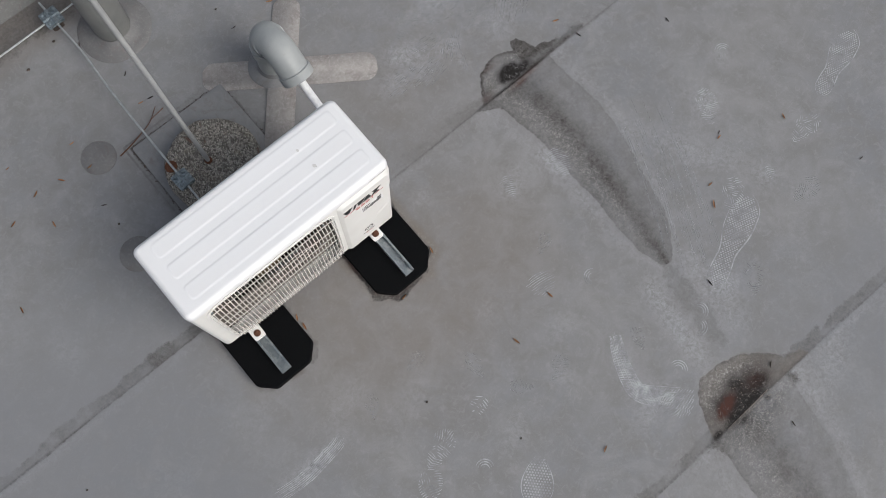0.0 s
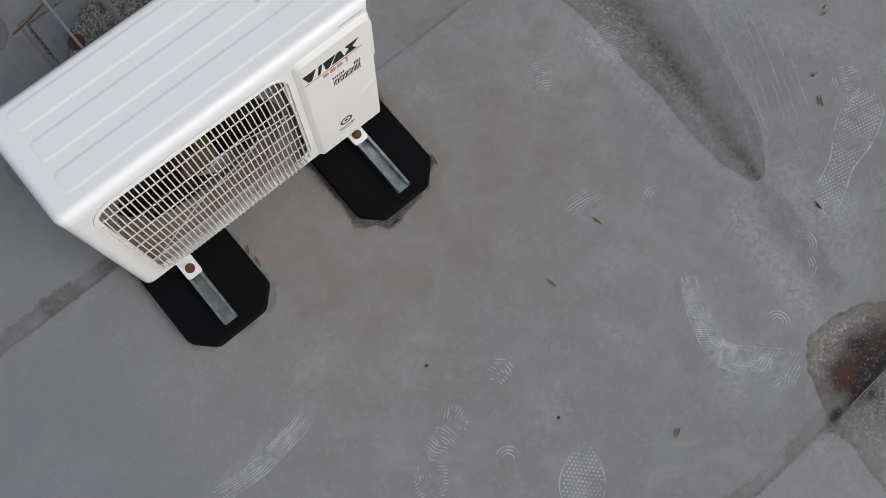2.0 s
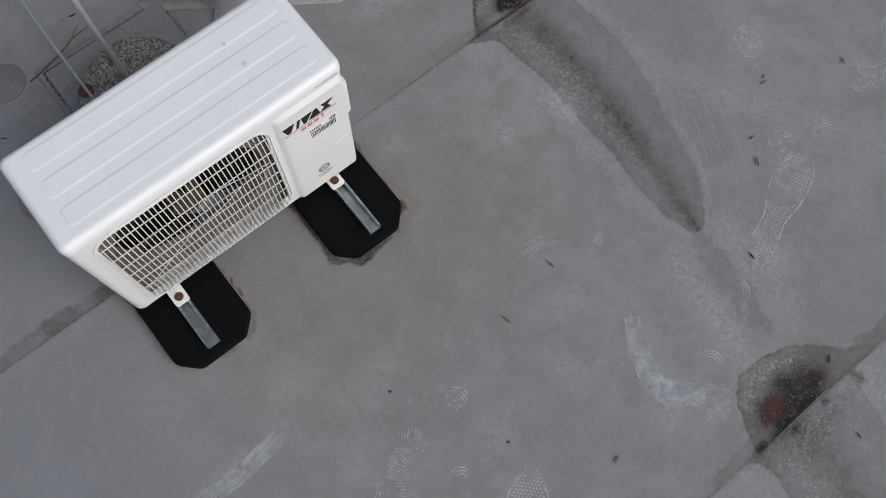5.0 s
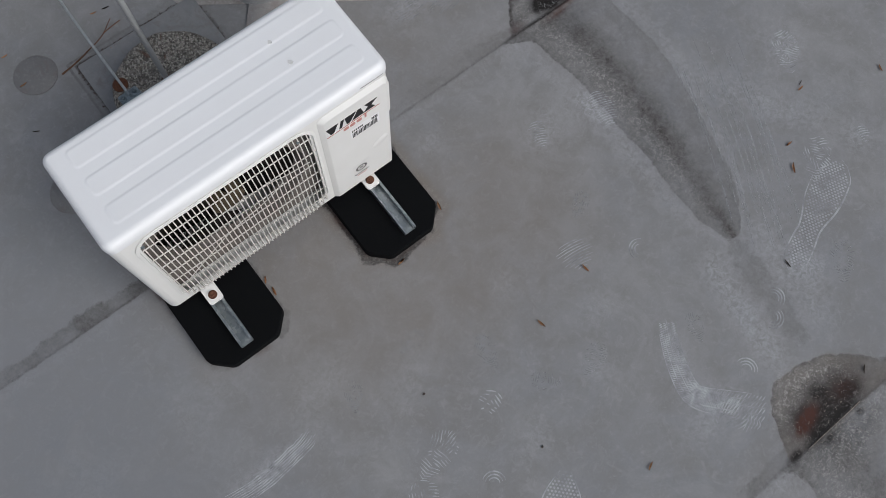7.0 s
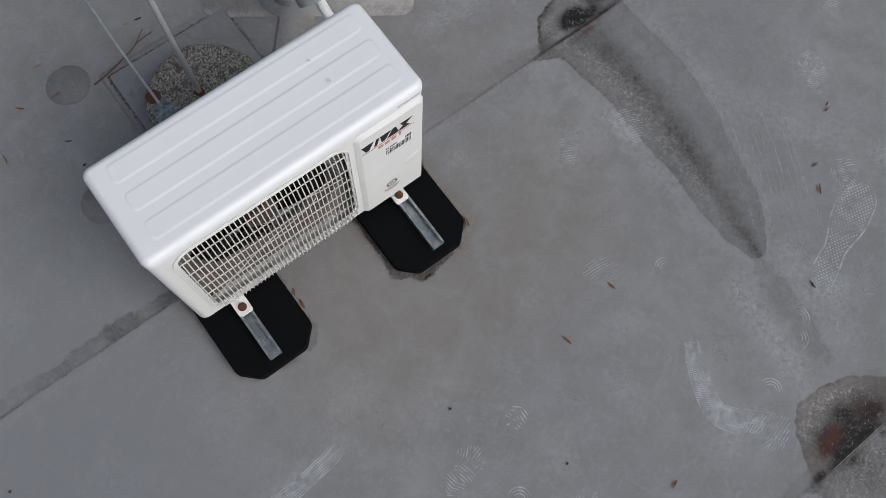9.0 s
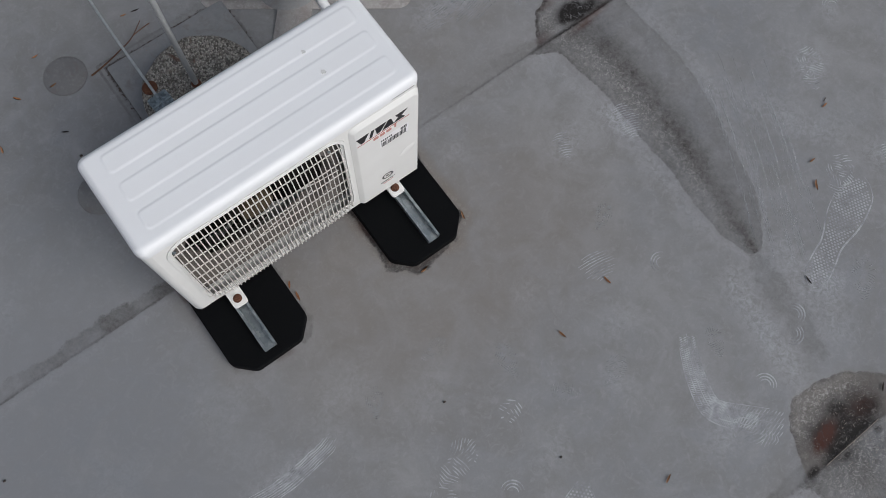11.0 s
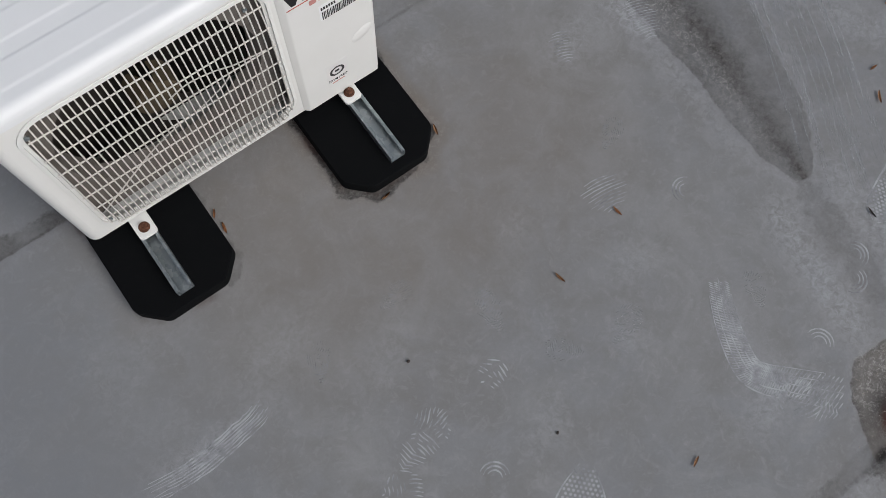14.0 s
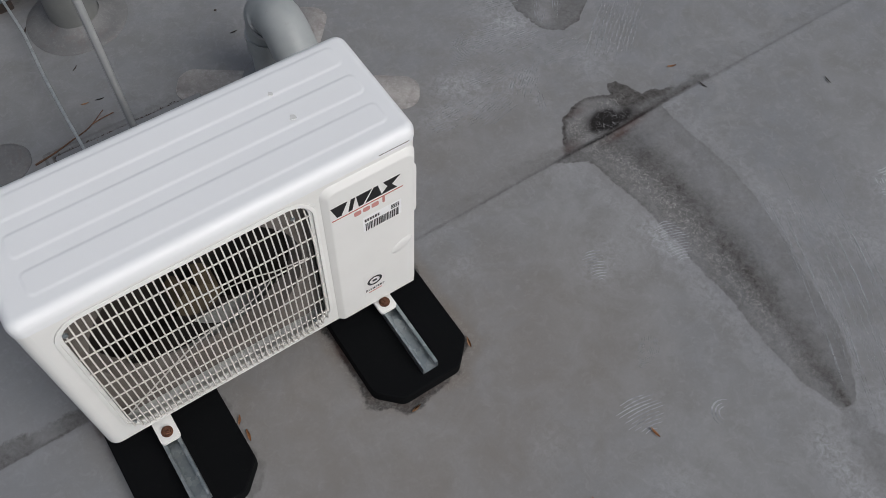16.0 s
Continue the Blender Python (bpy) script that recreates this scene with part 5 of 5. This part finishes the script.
# ---- grey gooseneck pipe with the insulated lines ----
goose = root("gooseneck_pipe", pose(0.722, 0.842, 0.0), "grey plastic gooseneck pipe bent towards the unit", "roof pipe")
R = 0.058
part("riser", tube([(0, 0, 0), (0, 0, 0.16), (0, 0, 0.20)], R, 32), PVC, goose)
bend = [(0, 0, 0.15), (0, 0, 0.205), (0, 0, 0.207), (0, -0.006, 0.250), (0, -0.020, 0.273), (0, -0.038, 0.291)]
part("lower_elbow", tube(bend, [R + 0.007, R + 0.007, R + 0.001, R + 0.001, R + 0.001, R + 0.001], 32), PVC, goose)
bend2 = [(0, -0.026, 0.280), (0, -0.054, 0.308), (0, -0.0555, 0.3090), (0, -0.078, 0.322), (0, -0.105, 0.326), (0, -0.130, 0.319), (0, -0.150, 0.305), (0, -0.185, 0.272), (0, -0.1865, 0.2705), (0, -0.212, 0.246)]
part("upper_elbow", tube(bend2, [R + 0.009, R + 0.009, R + 0.003, R + 0.003, R + 0.003, R + 0.003, R + 0.003, R + 0.003, R + 0.008, R + 0.008], 32, hollow=0.86), PVC, goose)
bm = bmesh.new()
rows = []
for r, z in ((0.105, 0.004), (0.098, 0.010), (0.066, 0.016), (0.056, 0.045), (0.054, 0.050)):
    rows.append([bm.verts.new((r * (1 + 0.03 * math.sin(3 * t)) * math.cos(t), r * (1 + 0.03 * math.sin(4 * t)) * math.sin(t), z)) for t in [2 * math.pi * k / 48 for k in range(48)]])
for r0, r1 in zip(rows, rows[1:]):
    for k in range(48):
        bm.faces.new((r0[k], r0[(k + 1) % 48], r1[(k + 1) % 48], r1[k]))
part("flashing_collar", bm, SHEET, goose, "membrane collar round the pipe foot", 60)
lines = part("insulated_line", tube(spline([(0.722, 0.680, 0.280), (0.720, 0.585, 0.225), (0.712, 0.480, 0.215), (0.690, 0.390, 0.255), (0.668, 0.305, 0.300)], 8), 0.0165, 14), FOIL)
tagged(lines, "white wrapped refrigerant line from the pipe to the unit", "insulated line")

# ---- vent pipe with its collar ----
vent = root("vent_pipe", pose(0.322, 1.392, 0.0), "grey vertical vent pipe with a membrane collar", "vent pipe")
part("pipe", tube([(0, 0, 0), (0, 0, 0.5), (0, 0, 0.85)], 0.074, 40, hollow=0.93), VENT, vent)
bm = bmesh.new()
rows = []
for r, z in ((0.152, 0.001), (0.150, 0.004), (0.120, 0.006), (0.104, 0.010), (0.084, 0.022), (0.077, 0.032), (0.0745, 0.034)):
    rows.append([bm.verts.new((r * (1 + 0.02 * math.sin(3 * t + 2)) * math.cos(t), r * (1 + 0.02 * math.sin(5 * t)) * math.sin(t), z)) for t in [2 * math.pi * k / 56 for k in range(56)]])
for r0, r1 in zip(rows, rows[1:]):
    for k in range(56):
        bm.faces.new((r0[k], r0[(k + 1) % 56], r1[(k + 1) % 56], r1[k]))
part("collar", bm, DISC, vent, "round dirty membrane collar", 60)


# ---- litter ----
def leaf_mesh(length, width, curl):
    bm = bmesh.new()
    rows = []
    for i in range(9):
        u = i / 8
        w = width * math.sin(math.pi * (0.06 + 0.9 * u)) ** 0.8 / 2
        x = (u - 0.5) * length
        z = 0.0022 + curl * (2 * u - 1) ** 2
        rows.append([bm.verts.new((x, -w, z + 0.0016)), bm.verts.new((x, 0.0, z)), bm.verts.new((x, w, z + 0.0022))])
    for r0, r1 in zip(rows, rows[1:]):
        for k in range(2):
            bm.faces.new((r0[k], r0[k + 1], r1[k + 1], r1[k]))
    bmesh.ops.solidify(bm, geom=bm.faces[:], thickness=0.0009)
    return bm


def litter(name, mesh, material, label, category, group, spots):
    first = None
    for x, y, a, s in spots:
        m = pose(x, y, 0.001, 0, 0, a)
        if first is None:
            first = part(name, mesh, material)
            tagged(first, label, category, group)
            first.matrix_basis = m @ Matrix.Diagonal((s, s, s, 1))
        else:
            o = copy_thing(first, m)
            o.scale = (s, s, s)


# x, y, turn, size
litter("dry_leaf", leaf_mesh(0.031, 0.0072, 0.003), LEAF, "small curled rust-brown dry leaf on the roof", "dry leaf", "leaf litter", [
    (0.729, -0.647, 100, 1.0), (0.948, -0.597, 95, 0.95), (0.714, -1.163, 25, 0.9), (1.698, -0.750, 55, 1.15), (1.915, -0.560, 5, 0.8), (2.185, -0.668, 70, 0.9),
    (1.751, 0.253, -20, 0.9), (1.745, -0.680, 0, 0.8), (-0.326, 1.006, 30, 0.95), (-0.216, 0.989, -50, 0.9), (-0.460, 0.960, 20, 0.9), (-0.341, 0.859, 80, 0.9),
    (-0.626, 0.658, 80, 0.9), (0.213, 1.057, -10, 0.7), (-0.097, 1.090, 0, 0.7), (-0.351, 1.164, 5, 0.6), (0.886, 1.085, -30, 0.9), (-0.10, 0.965, 5, 0.8), (0.20, 0.905, -40, 0.8), (0.712, -0.165, 75, 1.0), (0.149, -0.080, 80, 1.0), (0.148, -0.035, 60, 0.8), (0.51, -0.238, 10, 0.9),
])
litter("dark_husk", leaf_mesh(0.032, 0.0060, 0.002), DARKBIT, "thin dark dry seed husk on the roof", "seed husk", "husk litter", [
    (1.460, -0.967, 85, 0.95), (1.930, -0.545, 20, 0.6), (2.118, -0.045, 80, 0.85), (1.782, 0.146, 100, 0.85), (1.321, -1.560, 80, 0.8), (1.415, -1.346, 40, 0.9),
    (0.701, 1.084, 0, 0.7), (0.24, 1.20, 40, 0.7), (-0.15, 0.80, -30, 0.7), (2.30, -1.00, 0, 0.7), (0.30, 1.270, 0, 0.7), (0.17, 1.42, 60, 1.0), (0.255, 1.05, -10, 0.8),
])
bm = bmesh.new()
bmesh.ops.create_icosphere(bm, subdivisions=2, radius=0.0035, matrix=Matrix.Translation((0, 0, 0.003)) @ Matrix.Diagonal((1.4, 1, 0.9, 1)))
litter("dark_pellet", bm, DARKBIT, "tiny black pellet lying on the roof", "pellet", "pellets", [
    (0.32, -0.60, 0, 1.0), (0.50, -0.93, 30, 0.9), (-0.15, 0.70, 0, 1.1), (0.694, 1.197, 0, 1.0), (-0.822, -0.041, 0, 1.0), (-0.05, 1.46, 0, 1.6), (0.10, 1.50, 0, 1.4),
])


def branch():
    e = root("fallen_twig", pose(0, 0, 0.004), "thin forked reddish brown twig on the roof", "twig")
    part("stem", tube(spline([(0.017, 0.924, 0), (0.075, 0.931, 0.004), (0.130, 0.943, 0.008), (0.190, 0.962, 0.008), (0.247, 1.005, 0.004)], 6), [0.0030 - 0.0018 * k / 24 for k in range(25)], 7), TWIG, e)
    part("fork", tube(spline([(0.200, 0.968, 0.008), (0.232, 0.972, 0.010), (0.268, 0.980, 0.004)], 6), 0.0016, 6), TWIG, e)
    return e


branch()

# grass stems and scraps caught in the second low point
bm = bmesh.new()
rnd = random.Random(21)
for i in range(130):
    a = rnd.uniform(0, 2 * math.pi)
    r = abs(rnd.gauss(0.09, 0.04))
    x, y = 1.235 + r * 1.2 * math.cos(a), -1.365 + r * math.sin(a)
    t, l = rnd.uniform(0, math.pi), rnd.uniform(0.003, 0.009)
    z = -0.006 + 0.004 * min(1, r / 0.15)
    join(bm, tube([(x, y, z), (x + l * math.cos(t), y + l * math.sin(t), z + rnd.uniform(0, 0.006))], rnd.uniform(0.0004, 0.0008), 4))
STRAW = leaf_material("pale_straw", (0.30, 0.275, 0.24), (0.24, 0.215, 0.185))
tagged(part("straw_scraps", bm, STRAW), "pale straw and moss scraps in the drain hollow", "straw scraps", kind="stuff")
stem = part("straw_stem", tube(spline([(1.118, -1.413, 0.001), (1.19, -1.411, 0.002), (1.27, -1.409, 0.003), (1.338, -1.407, 0.001)], 6), 0.0012, 6), STRAW)
tagged(stem, "long pale dry stem across the drain hollow", "stem")
